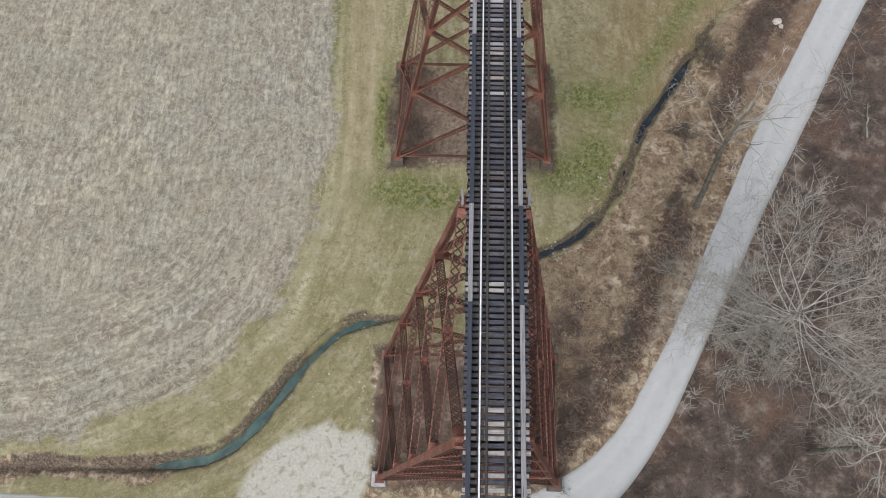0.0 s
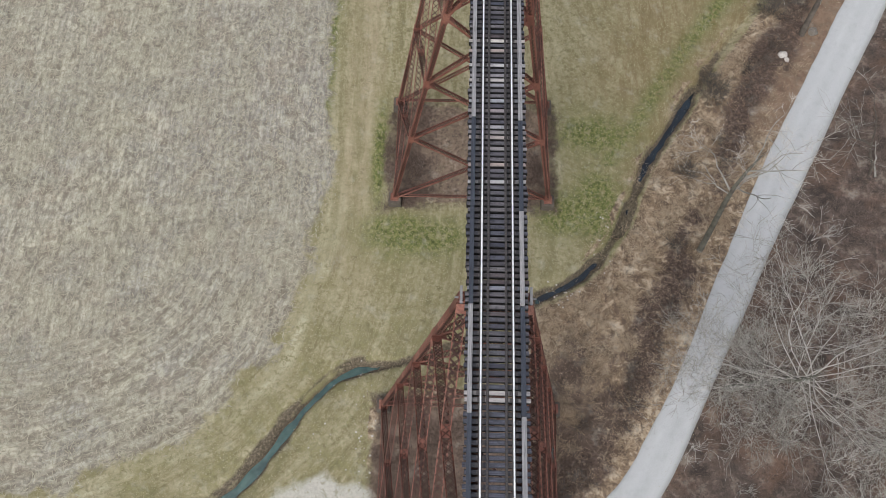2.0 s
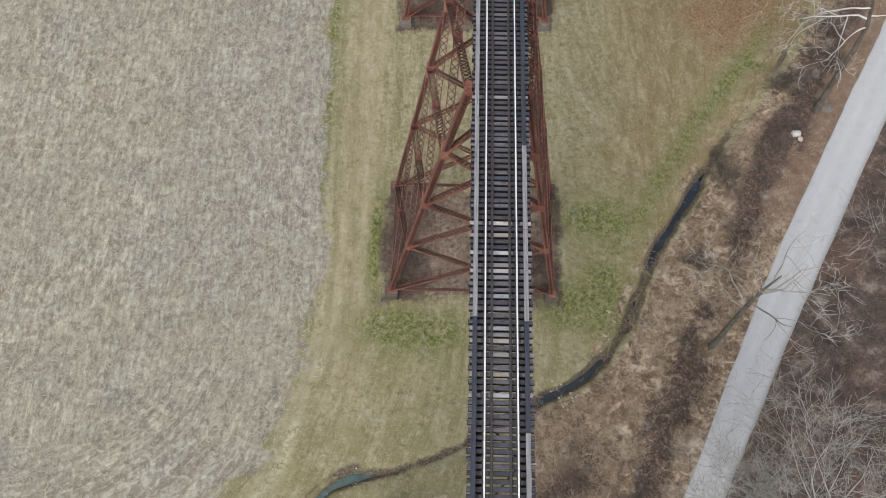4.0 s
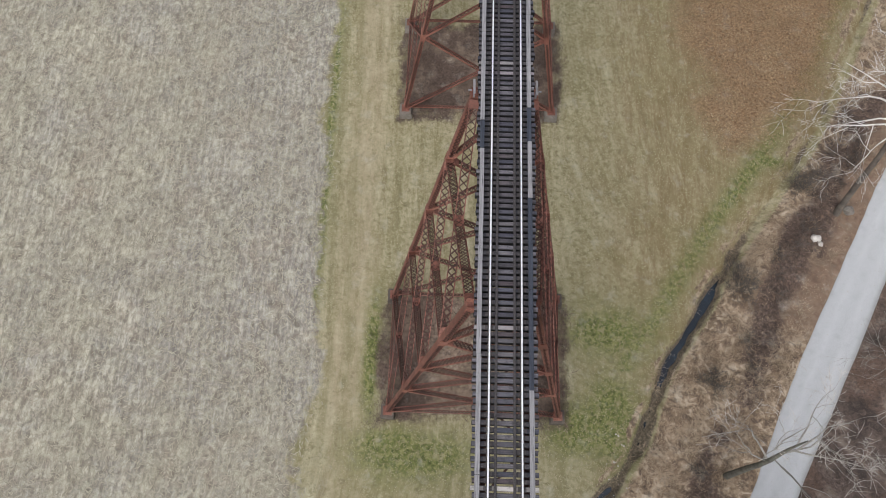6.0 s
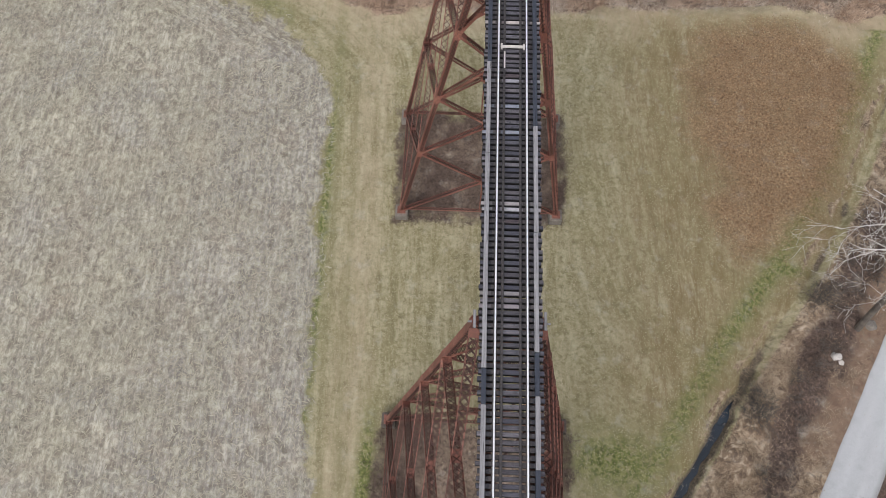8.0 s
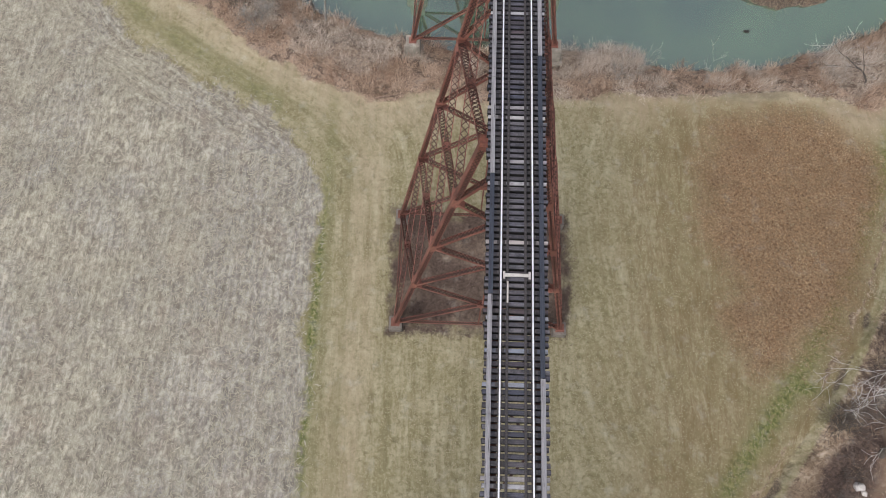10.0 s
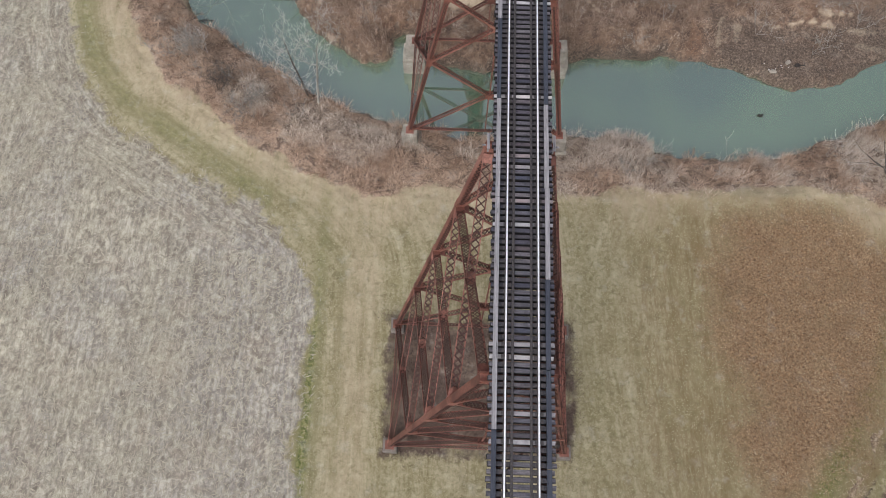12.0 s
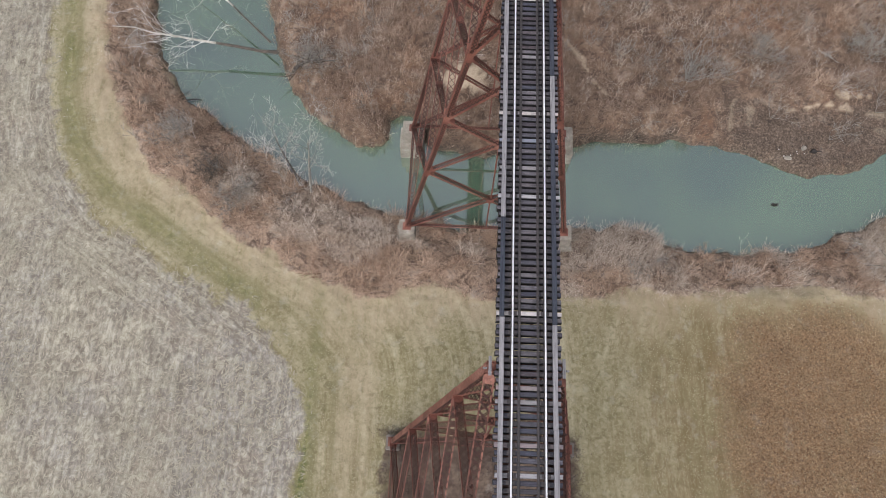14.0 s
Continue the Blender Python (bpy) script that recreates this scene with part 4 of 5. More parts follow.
def plate_girder(x, ya, yb):
    bm = bmesh.new()
    top = DECK - 0.104
    depth = 1.0
    box(bm, (x - 0.008, ya, top - depth), (x + 0.008, yb, top - 0.03))
    box(bm, (x - 0.17, ya, top - 0.03), (x + 0.17, yb, top))
    box(bm, (x - 0.17, ya, top - depth - 0.03), (x + 0.17, yb, top - depth))
    y = ya + 0.3
    while y < yb - 0.2:
        for s in (-1, 1):
            box(bm, (x + s * 0.08 - 0.06, y - 0.01, top - depth), (x + s * 0.08 + 0.06, y + 0.01, top - 0.03))
        y += 1.35
    return bm


cuts = [Y0] + [y for ty in TOWER_Y for y in (ty, ty + BAY)] + [Y1]
for ya, yb in zip(cuts[:-1], cuts[1:]):
    root = empty("girder_span", (0, 0, 0))
    for x in (-1.0, 1.0):
        part("plate_girder", plate_girder(x, ya + 0.03, yb - 0.03), GIRDER, root)
    bm = bmesh.new()
    y = ya + 0.6
    flip = 1
    while y + 2.3 < yb:
        bar(bm, (-0.95 * flip, y, DECK - 0.35), (0.95 * flip, y + 2.2, DECK - 0.35), (0, 1, 0), 0.1, 0.1)
        y += 2.2
        flip = -flip
    part("lateral_brace", bm, GIRDER, root)
    tagged(root, "dark rusted plate girders carrying the railway track", "girder", "girder spans")

track = tagged(empty("railway_track"), "single railway track on dark wooden bridge ties", "railway track")


def rail_profile(x, ya, yb, z, head, height, foot):
    """A flat-bottomed rail: one closed section drawn out along the track."""
    half = [(foot / 2, 0), (foot / 2, 0.014), (0.02, 0.032), (0.009, 0.05), (0.009, height - 0.055), (head / 2, height - 0.036), (head / 2, height - 0.006)]
    section = half + [(-u, w) for u, w in reversed(half)]
    bm = bmesh.new()
    a, b = [[bm.verts.new((x + u, y, z + w)) for u, w in section] for y in (ya, yb)]
    n = len(section)
    for k in range(n):
        bm.faces.new((a[k], a[(k + 1) % n], b[(k + 1) % n], b[k]))
    bm.faces.new(a)
    bm.faces.new(list(reversed(b)))
    bmesh.ops.recalc_face_normals(bm, faces=bm.faces[:])
    return bm


TIE_TOP = DECK + 0.27
for x in (-0.755, 0.755):
    ob = part("rail", rail_profile(x, Y0, Y1, TIE_TOP + 0.012, 0.076, 0.175, 0.15), RAIL_RUST, track)
    bm = bmesh.new()
    box(bm, (x - 0.037, Y0, TIE_TOP + 0.18), (x + 0.037, Y1, TIE_TOP + 0.191))
    part("running_surface", bm, RAIL_HEAD, ob, "polished steel running surface, the sky's sheen put in its white colour")
for x in (-0.43, 0.43):
    part("guard_rail", rail_profile(x, Y0, Y1, TIE_TOP + 0.012, 0.07, 0.15, 0.13), RAIL_RUST, track, "rusted inner guard rail")

# guard timbers: (from, to, pale)
LEFT = [(-46.5, -28.7, 0), (-28.7, -23.6, 1), (-23.6, -13.5, 0), (-13.5, 7.95, 1), (7.95, 9.6, 0), (9.6, 26.2, 1), (26.2, 32.5, 0), (32.5, 49.3, 1), (49.3, 54.3, 0), (54.3, 78, 1), (78, 128, 0)]
RIGHT = [(-46.5, -28.8, 1), (-28.8, -23.7, 0), (-23.7, -18.8, 1), (-18.8, -13.7, 0), (-13.7, -4.4, 1), (-4.4, 5.2, 0), (5.2, 8.4, 1), (8.4, 10.4, 0), (10.4, 22.3, 1), (22.3, 39.5, 0),
         (39.5, 49, 1), (49, 59, 0), (59, 62.4, 1), (62.4, 74, 0), (74, 84, 1), (84, 128, 0)]
rng = random.Random(4)
for x, runs in ((-1.24, LEFT), (1.2, RIGHT)):
    for a, b, pale in runs:
        n = max(1, round((b - a) / 4.9))
        for i in range(n):
            ya, yb = a + (b - a) * i / n + 0.012, a + (b - a) * (i + 1) / n - 0.012
            j = rng.uniform(-0.015, 0.015)
            bm = bmesh.new()
            box(bm, (x - 0.11 + j, ya, TIE_TOP + 0.004), (x + 0.11 + j, yb, TIE_TOP + 0.15))
            part("guard_timber", bm, TIMBER_PALE if pale else TIMBER_DARK, track, "weathered pale grey guard timber" if pale else "tarred blue-black guard timber")


# ---- plants ----
def stalks(name, label, places, count, length, width, rise, material, category, spread=0.35, heading=None, seed=1, bend=0.0, mound=0.0):
    """Many thin tapered stalks, some at each place: (x, y) rows; rise: least and most slope from the ground, degrees."""
    r = np.random.RandomState(seed)
    base = np.repeat(places, count, axis=0)
    n = len(base)
    off = r.normal(0, spread, (n, 2))
    base = base + off
    if count > 5:
        px, py, e = places[:, 0], places[:, 1], 0.3
        z0, zx, zy = land(px, py)[0], land(px + e, py)[0], land(px, py + e)[0]
        z = np.repeat(z0, count) + off[:, 0] * np.repeat((zx - z0) / e, count) + off[:, 1] * np.repeat((zy - z0) / e, count)
    else:
        z, _ = land(base[:, 0], base[:, 1])
    ang = r.rand(n) * 2 * np.pi if heading is None else heading + r.normal(0, 0.5, n) + np.pi * (r.rand(n) > 0.5)
    el = np.radians(r.uniform(rise[0], rise[1], n))
    ln = r.uniform(length[0], length[1], n)
    w = r.uniform(width[0], width[1], n) / 2
    if mound:  # clumps of that size: taller and denser, then short and thin
        lump = smooth(value_noise(base[:, 0], base[:, 1], mound, 92) + 0.6 * value_noise(base[:, 0], base[:, 1], mound * 0.45, 93), -0.4, 0.5)
        keep = r.rand(n) < 0.3 + 0.8 * lump
        ln = ln * (0.35 + 1.1 * lump)
        base, z, ang, el, ln, w = base[keep], z[keep], ang[keep], el[keep], ln[keep], w[keep]
        n = len(base)
    d = np.stack((np.cos(ang) * np.cos(el), np.sin(ang) * np.cos(el), np.sin(el)), 1)
    side = np.stack((-np.sin(ang), np.cos(ang), np.zeros(n)), 1)
    p = np.stack((base[:, 0], base[:, 1], z + 0.012), 1)
    mid = p + d * ln[:, None] * 0.55
    tip = p + d * ln[:, None]
    tip[:, 2] -= bend * ln
    mid[:, 2] += 0.01
    v = np.stack((p, mid + side * w[:, None], tip, mid - side * w[:, None]), 1).reshape(-1, 3)
    me = fast_mesh(name, v, np.arange(n * 4), np.full(n, 4))
    ob = mesh_part(name, me, material)
    return tagged(ob, label, category, kind="stuff")


def scatter(n, x0, x1, y0, y1, seed, weight):
    """Random places in a box, kept with the chance that weight gives for their cover."""
    r = np.random.RandomState(seed)
    x, y = r.uniform(x0, x1, n), r.uniform(y0, y1, n)
    z, c = land(x, y)
    keep = r.rand(n) < weight(x, y, z, c)
    return np.stack((x[keep], y[keep]), 1)


STRAW = blades_mat("corn_straw", [(0.1, (0.24, 0.215, 0.165)), (0.35, (0.32, 0.292, 0.225)), (0.65, (0.4, 0.37, 0.285)), (0.95, (0.5, 0.47, 0.37))])
DRY_GRASS = blades_mat("winter_grass", [(0.1, (0.24, 0.215, 0.12)), (0.4, (0.31, 0.275, 0.165)), (0.7, (0.39, 0.345, 0.225)), (0.95, (0.48, 0.425, 0.3))])
LEAF_LITTER = blades_mat("orange_leaf_litter", [(0.1, (0.1, 0.064, 0.038)), (0.4, (0.21, 0.142, 0.08)), (0.7, (0.35, 0.25, 0.145)), (0.95, (0.54, 0.43, 0.28))])
RUST = blades_mat("rust_brush", [(0.08, (0.16, 0.1, 0.064)), (0.3, (0.33, 0.222, 0.152)), (0.6, (0.51, 0.375, 0.27)), (0.95, (0.76, 0.65, 0.52))])
GREYTAN = blades_mat("grey_tan_weeds", [(0.08, (0.29, 0.235, 0.19)), (0.4, (0.5, 0.42, 0.34)), (0.7, (0.68, 0.59, 0.49)), (0.95, (0.84, 0.77, 0.68))])
TAN = blades_mat("tan_bank_grass", [(0.1, (0.17, 0.12, 0.08)), (0.4, (0.32, 0.235, 0.155)), (0.7, (0.45, 0.36, 0.255)), (0.95, (0.62, 0.53, 0.4))])
TWIGS = blades_mat("grey_twigs", [(0.1, (0.08, 0.06, 0.05)), (0.4, (0.135, 0.1, 0.083)), (0.7, (0.23, 0.18, 0.15)), (0.95, (0.42, 0.365, 0.325))])

BROWN = blades_mat("grey_brown_brush", [(0.08, (0.11, 0.073, 0.052)), (0.4, (0.26, 0.182, 0.132)), (0.7, (0.41, 0.308, 0.232)), (0.95, (0.64, 0.535, 0.43))])
EDGE_STALKS = blades_mat("dark_edge_stalks", [(0.1, (0.018, 0.015, 0.013)), (0.5, (0.045, 0.036, 0.03)), (0.95, (0.11, 0.09, 0.075))])
WEEDS = blades_mat("dark_weeds", [(0.1, (0.035, 0.025, 0.02)), (0.4, (0.09, 0.062, 0.049)), (0.7, (0.165, 0.122, 0.097)), (0.95, (0.34, 0.28, 0.23))])

stalks("corn_stubble", "pale flattened corn stalks strewn over the field", scatter(70000, -62, -16, -34, 105, 11, lambda x, y, z, c: c["field"] * (0.35 + 0.5 * (value_noise(x, y, 7, 31) > -0.2))),
       1, (0.35, 0.9), (0.06, 0.14), (2, 12), STRAW, "stubble", 0.3, None, 12)
stalks("winter_grass", "short straw-coloured winter grass with olive tufts",
       scatter(60000, -56, 48, -40, 68, 13, lambda x, y, z, c: np.clip(1 - c["field"] - c["brush"] - c["bank"] - c["wood"] - c["gravel"] - c["mud"] - 0.8 * c["litter"] - 1.5 * c["weeds"] - 0.8 * c["straw"], 0, 1)),
       3, (0.12, 0.32), (0.03, 0.07), (10, 50), DRY_GRASS, "grass", 0.25, None, 14)
stalks("leaf_litter", "orange-brown dead leaves and stalks on mown ground", scatter(26000, 19, 48, 24, 64, 15, lambda x, y, z, c: c["litter"] * (1 - c["brush"])), 3, (0.14, 0.36), (0.05, 0.1), (3, 35), LEAF_LITTER, "litter", 0.3, None, 16)
on_bank = lambda x, y, z, c: c["brush"] * (z > RIVER_Z + 0.02) * np.clip(1 - 1.3 * c["sand"], 0, 1) * (1 - (c["mud"] > 0.4) * (x > 24) * (y > 76))
stalks("rust_brush", "dense rust-brown dead brush along the river banks", scatter(52000, -62, 62, 58, 114, 17, lambda x, y, z, c: on_bank(x, y, z, c) * c["rust"]),
       13, (0.4, 1.3), (0.016, 0.036), (20, 75), RUST, "brush", 0.42, None, 18, 0.1, 1.9)
stalks("grey_brush", "dense grey-tan dead weeds along the river banks", scatter(52000, -62, 62, 58, 114, 27, lambda x, y, z, c: on_bank(x, y, z, c) * (1 - c["rust"]) * (1 - 0.85 * c["north"])),
       12, (0.4, 1.4), (0.016, 0.036), (20, 80), GREYTAN, "brush", 0.42, None, 28, 0.1, 1.9)
stalks("brown_brush", "tangled grey-brown dead brush on the far river bank", scatter(52000, -62, 62, 74, 114, 37, lambda x, y, z, c: on_bank(x, y, z, c) * (1 - c["rust"]) * c["north"] * 0.6),
       11, (0.4, 1.5), (0.016, 0.036), (20, 80), BROWN, "brush", 0.42, None, 38, 0.1, 2.1)
# stalks added to draw the dark line under the banks' overhang
stalks("bank_roots", "dark stalks added along the waterline for the undercut banks' dark edge", scatter(90000, -50, 56, 66, 106, 29, lambda x, y, z, c: (z > RIVER_Z - 0.02) * (z < RIVER_Z + np.where(c["north"] > 0, 0.8, 0.45)) * c["brush"]
       * np.where(c["north"] > 0, (x > -9) * (x < 22), 0.75) * (value_noise(x, y, 3.0, 85) > -0.25)), 9, (0.15, 0.6), (0.015, 0.04), (5, 60), EDGE_STALKS, "roots", 0.2, None, 30, 0.2)
stalks("bank_grass", "tangled tan dead grass along the creek bank", scatter(30000, 5, 52, -42, 64, 19, lambda x, y, z, c: c["bank"] * (c["road"] > 3.1) * (c["gravel"] < 0.05) * (1 - 0.8 * c["thicket"]) * (1 - 0.7 * c["mud"]) * (1 - 0.75 * c["russet"])),
       16, (0.25, 0.95), (0.014, 0.034), (10, 55), TAN, "grass", 0.3, None, 20, 0.1, 1.3)
stalks("wood_undergrowth", "leafless grey-brown undergrowth on the wooded slope", scatter(17000, 12, 62, -48, 60, 21, lambda x, y, z, c: (c["wood"] > 0.9) * (c["road"] > 3.5) * (c["gravel"] < 0.05)),
       14, (0.2, 0.95), (0.01, 0.022), (10, 60), TWIGS, "undergrowth", 0.5, None, 22, 0.1, 2.0)
stalks("thicket_twigs", "dark tangled leafless thicket between creek and lane", scatter(16000, 8, 52, -38, 44, 25, lambda x, y, z, c: (c["thicket"] > 0.2) * c["thicket"]), 12, (0.3, 1.0), (0.01, 0.024), (20, 75), WEEDS, "thicket", 0.35, None, 26, 0.1, 1.5)
stalks("tower_weeds", "dark brown dead weeds round the tower feet", scatter(16000, -11, 11, -38, 50, 23, lambda x, y, z, c: c["weeds"] * (1 - c["gravel"]) * (0.4 + 0.6 * (np.abs(x) > 6))),
       10, (0.3, 0.95), (0.012, 0.034), (25, 80), WEEDS, "weeds", 0.35, None, 24, 0.1, 1.2)


def branching(base, direction, length, radius, depth, r, droop=0.0, kids=(3, 5), up=0.35):
    """Runs of (point, radius) for a bare limb and all that grows from it, by level."""
    runs = []

    def grow(p, d, ln, rad, level):
        n = 6 if level > 1 else 4
        run, q = [(p.copy(), rad)], p.copy()
        d = d.normalized()
        for i in range(n):
            wob = Vector((r.gauss(0, 1), r.gauss(0, 1), r.gauss(0, 0.7))) * (0.19 if level > 1 else 0.2)
            d = (d + wob + Vector((0, 0, up * 0.18 - droop * 0.1))).normalized()
            q = q + d * ln / n
            run.append((q.copy(), max(0.012, rad * (1 - 0.75 * (i + 1) / n))))
        runs.append((level, run))
        if level == 0:
            return
        for k in range(r.randint(*kids)):
            f = r.uniform(0.3, 1.0)
            i = min(n - 1, int(f * n))
            s = run[i][0].lerp(run[i + 1][0], f * n - i if f < 1 else 1)
            axis = Vector((r.gauss(0, 1), r.gauss(0, 1), r.gauss(0, 0.6))).normalized()
            nd = (d * 0.75 + axis * 0.85 + Vector((0, 0, up * 0.5))).normalized()
            grow(s, nd, ln * r.uniform(0.42, 0.68), max(0.014, rad * (1 - 0.7 * f) * 0.62), level - 1)
    grow(Vector(base), Vector(direction), length, radius, depth)
    return runs


def bare_tree(name, label, base, stems, seed, trunk_mat, twig_mat, category="tree"):
    """stems: (direction, length, radius, depth, kids, up, droop)."""
    r = random.Random(seed)
    root = empty(name, base)
    thick, thin = [], []
    for d, ln, rad, depth, kids, up, droop, *start in stems:
        for level, run in branching((0, 0, start[0] if start else 0), d, ln, rad, depth, r, droop, kids, up):
            (thick if level >= depth - 1 else thin).append(run)
    mesh_part("trunk", polyline_mesh("trunk", thick, 7), trunk_mat, root)
    mesh_part("crown", polyline_mesh("crown", thin, 4), twig_mat, root, "bare twigs")
    return tagged(root, label, category, "bare trees")


def spot(x, y, sink=0.15):
    z, _ = land(np.array([float(x)]), np.array([float(y)]))
    return (x, y, float(z[0]) - sink)


around = lambda n, tilt, ln, rad, depth, kids, up=0.3, droop=0.2, turn=0.0: [((math.cos(turn + 2 * math.pi * i / n), math.sin(turn + 2 * math.pi * i / n), tilt), ln, rad, depth, kids, up, droop) for i in range(n)]


def tall_tree(name, label, base, trunk, limbs_at, seed, trunk_mat, limb_mat, twig_mat, kids=(4, 6), droop=0.2, up=0.2):
    """trunk: (point, radius) from the base up; limbs_at: (place along the trunk 0 to 1, way, length, radius, depth)."""
    r = random.Random(seed)
    root = empty(name, base)
    run = [(Vector(q), w) for q, w in trunk]
    mesh_part("trunk", polyline_mesh("trunk", [run], 9), trunk_mat, root)
    twigs = []
    for f, way_out, ln, rad, depth in limbs_at:
        i = min(len(run) - 2, int(f * (len(run) - 1)))
        start = run[i][0].lerp(run[i + 1][0], f * (len(run) - 1) - i)
        thick = []
        for level, q in branching(start, way_out, ln, rad, depth, r, droop, kids, up):
            (thick if level >= depth - 1 else twigs).append(q)
        mesh_part("limb", polyline_mesh("limb", thick, 6), limb_mat, root)
    mesh_part("crown", polyline_mesh("crown", twigs, 3), twig_mat, root, "bare twigs")
    return tagged(root, label, "tree", "bare trees")


def crown_limbs(n, f0, f1, lean, ln, rad, depth, seed):
    """Limbs all round, the lower ones longer and flatter, the top ones steeper."""
    r = random.Random(seed)
    out = []
    for i in range(n):
        a = i * 2.4 + r.uniform(-0.3, 0.3)
        f = f0 + (f1 - f0) * (i + 0.5) / n
        out.append((f, (math.cos(a), math.sin(a), lean * r.uniform(0.5, 1.3)), ln * r.uniform(0.75, 1.15), rad * r.uniform(0.75, 1.1), depth))
    return out


tall_tree("bare_tree", "wide tall bare grey tree with spreading pale limbs beside the lane", spot(26.6, -20.2),
          [((0, 0, 0), 0.42), ((0.0, -0.3, 4), 0.34), ((-0.1, -0.8, 9), 0.3), ((-0.6, -1.5, 14), 0.25), ((-1.2, -2.2, 18.0), 0.2), ((-1.5, -2.5, 21), 0.1)],
          crown_limbs(21, 0.7, 0.98, 0.45, 7.2, 0.058, 3, 3) + [(0.36, (-0.9, -0.35, 0.1), 6.5, 0.06, 3), (0.44, (-1.0, 0.15, 0.1), 7.0, 0.06, 3), (0.55, (-0.9, 0.55, 0.2), 7.0, 0.07, 3), (0.58, (-0.9, -0.4, 0.2), 7.5, 0.08, 3),
                                                                 (0.66, (-1.0, 0.1, 0.25), 8.0, 0.08, 3)], 31, GREEN_BARK, SILVER_BARK, GREY_BARK, (5, 7), 0.3, 0.22)
tall_tree("leaning_tree", "tall dark mossy creek tree with white upper branches over the lane", spot(25.0, -5.1),
          [((0, 0, 0), 0.34), ((-0.5, 0.1, 4), 0.3), ((-1.1, 0.2, 8.5), 0.27), ((-1.7, 0.2, 12.5), 0.23), ((-1.9, 0.4, 15.5), 0.19), ((-1.5, 1.0, 18), 0.12), ((-1.0, 1.4, 20), 0.05)],
          [(0.7, (0.7, 0.45, 0.6), 5.5, 0.09, 3), (0.76, (0.85, 0.2, 0.5), 6.5, 0.09, 3), (0.68, (0.4, -0.75, 0.6), 6.5, 0.09, 3), (0.62, (-0.5, 0.8, 0.4), 6.0, 0.1, 3), (0.6, (-0.8, 0.2, 0.4), 5.0, 0.08, 2),
           (0.9, (0.1, 0.8, 0.6), 5.0, 0.08, 3), (0.52, (0.1, 0.9, 0.35), 5.5, 0.09, 3), (0.82, (0.7, -0.3, 0.5), 5.0, 0.09, 3)], 32, GREEN_BARK, GREY_BARK, SYCAMORE, (3, 4), 0.3, 0.15)
tall_tree("sycamore", "tall dark-trunked sycamore with bright white bare limbs", spot(40.2, 23.6),
          [((0, 0, 0), 0.4), ((0.1, 0.7, 2), 0.33), ((0.4, 1.8, 5), 0.3), ((0.8, 2.9, 8), 0.27), ((0.9, 4.0, 11), 0.22), ((0.2, 5.2, 14), 0.17), ((-0.8, 6.2, 17), 0.1), ((-1.6, 6.8, 19.5), 0.04)],
          [(0.56, (-1.0, -0.55, 0.35), 6.0, 0.1, 3), (0.6, (-1.0, -0.05, 0.3), 7.0, 0.11, 3), (0.66, (-1.0, -0.35, 0.35), 6.5, 0.1, 3), (0.7, (-0.9, 0.35, 0.3), 7.5, 0.12, 3), (0.76, (-0.8, 0.75, 0.35), 7.0, 0.11, 3),
           (0.7, (0.8, 0.4, 0.5), 5.5, 0.1, 3), (0.82, (-0.3, 1.0, 0.5), 6.0, 0.1, 3), (0.88, (-0.8, -0.2, 0.5), 5.0, 0.08, 3), (0.62, (0.7, -0.5, 0.5), 4.5, 0.08, 3), (0.95, (-0.7, 0.5, 0.7), 4.0, 0.06, 2)],
          33, DARK_BARK, WHITE_BARK, WHITE_BARK, (3, 4), 0.5, 0.1)
bare_tree("bare_tree", "slim dark bare tree beside the gravel lane", spot(44.5, 4.0), [((-0.05, 0.3, 1), 11.0, 0.18, 3, (3, 5), 0.2, 0.1)], 34, DARK_BARK, GREY_BARK)
bare_tree("bare_tree", "round grey thicket tree with many fine upright stems", spot(23.8, 91.5), around(10, 1.1, 4.8, 0.07, 2, (4, 6), 0.4, 0.0), 35, GREY_BARK, GREY_BARK)
tall_tree("bare_tree", "slender pale bare tree leaning over the river", spot(-20.4, 75.2), [((0, 0, 0), 0.15), ((0.3, 0.3, 3), 0.13), ((0.7, 0.5, 6), 0.11), ((1.2, 0.4, 9), 0.08), ((1.6, 0.4, 12), 0.03)],
          crown_limbs(9, 0.3, 0.95, 1.0, 4.6, 0.045, 3, 8), 36, GREY_BARK, GREY_BARK, SILVER_BARK, (2, 4), 0.0, 0.3)
tall_tree("bare_tree", "thin pale bare tree with dark wet foot in the river's edge", spot(-21.8, 76.2), [((0, 0, 0), 0.13), ((-0.4, 0.5, 3), 0.11), ((-0.9, 0.9, 6), 0.09), ((-1.2, 1.2, 9.5), 0.03)],
          crown_limbs(8, 0.35, 0.95, 1.0, 4.2, 0.04, 3, 9), 46, DARK_BARK, GREY_BARK, SILVER_BARK, (2, 4), 0.0, 0.3)
tall_tree("leaning_tree", "dark half-uprooted tree leaning from the river bank", spot(-24.6, 91.2), [((0, 0, 0), 0.28), ((0.8, -0.2, 2), 0.22), ((2.2, -0.7, 4), 0.18), ((4.2, -1.5, 5.8), 0.13), ((6.6, -2.4, 7), 0.06)],
          crown_limbs(9, 0.3, 0.98, 0.7, 3.4, 0.05, 2, 12) + [(0.03, (-0.8, -0.6, 0.3), 2.2, 0.09, 1), (0.03, (-0.2, -0.9, 0.4), 2.0, 0.08, 1), (0.04, (-0.7, 0.5, 0.5), 2.0, 0.08, 1)], 47, DARK_BARK, DARK_BARK, GREY_BARK, (3, 5), 0.1, 0.2)
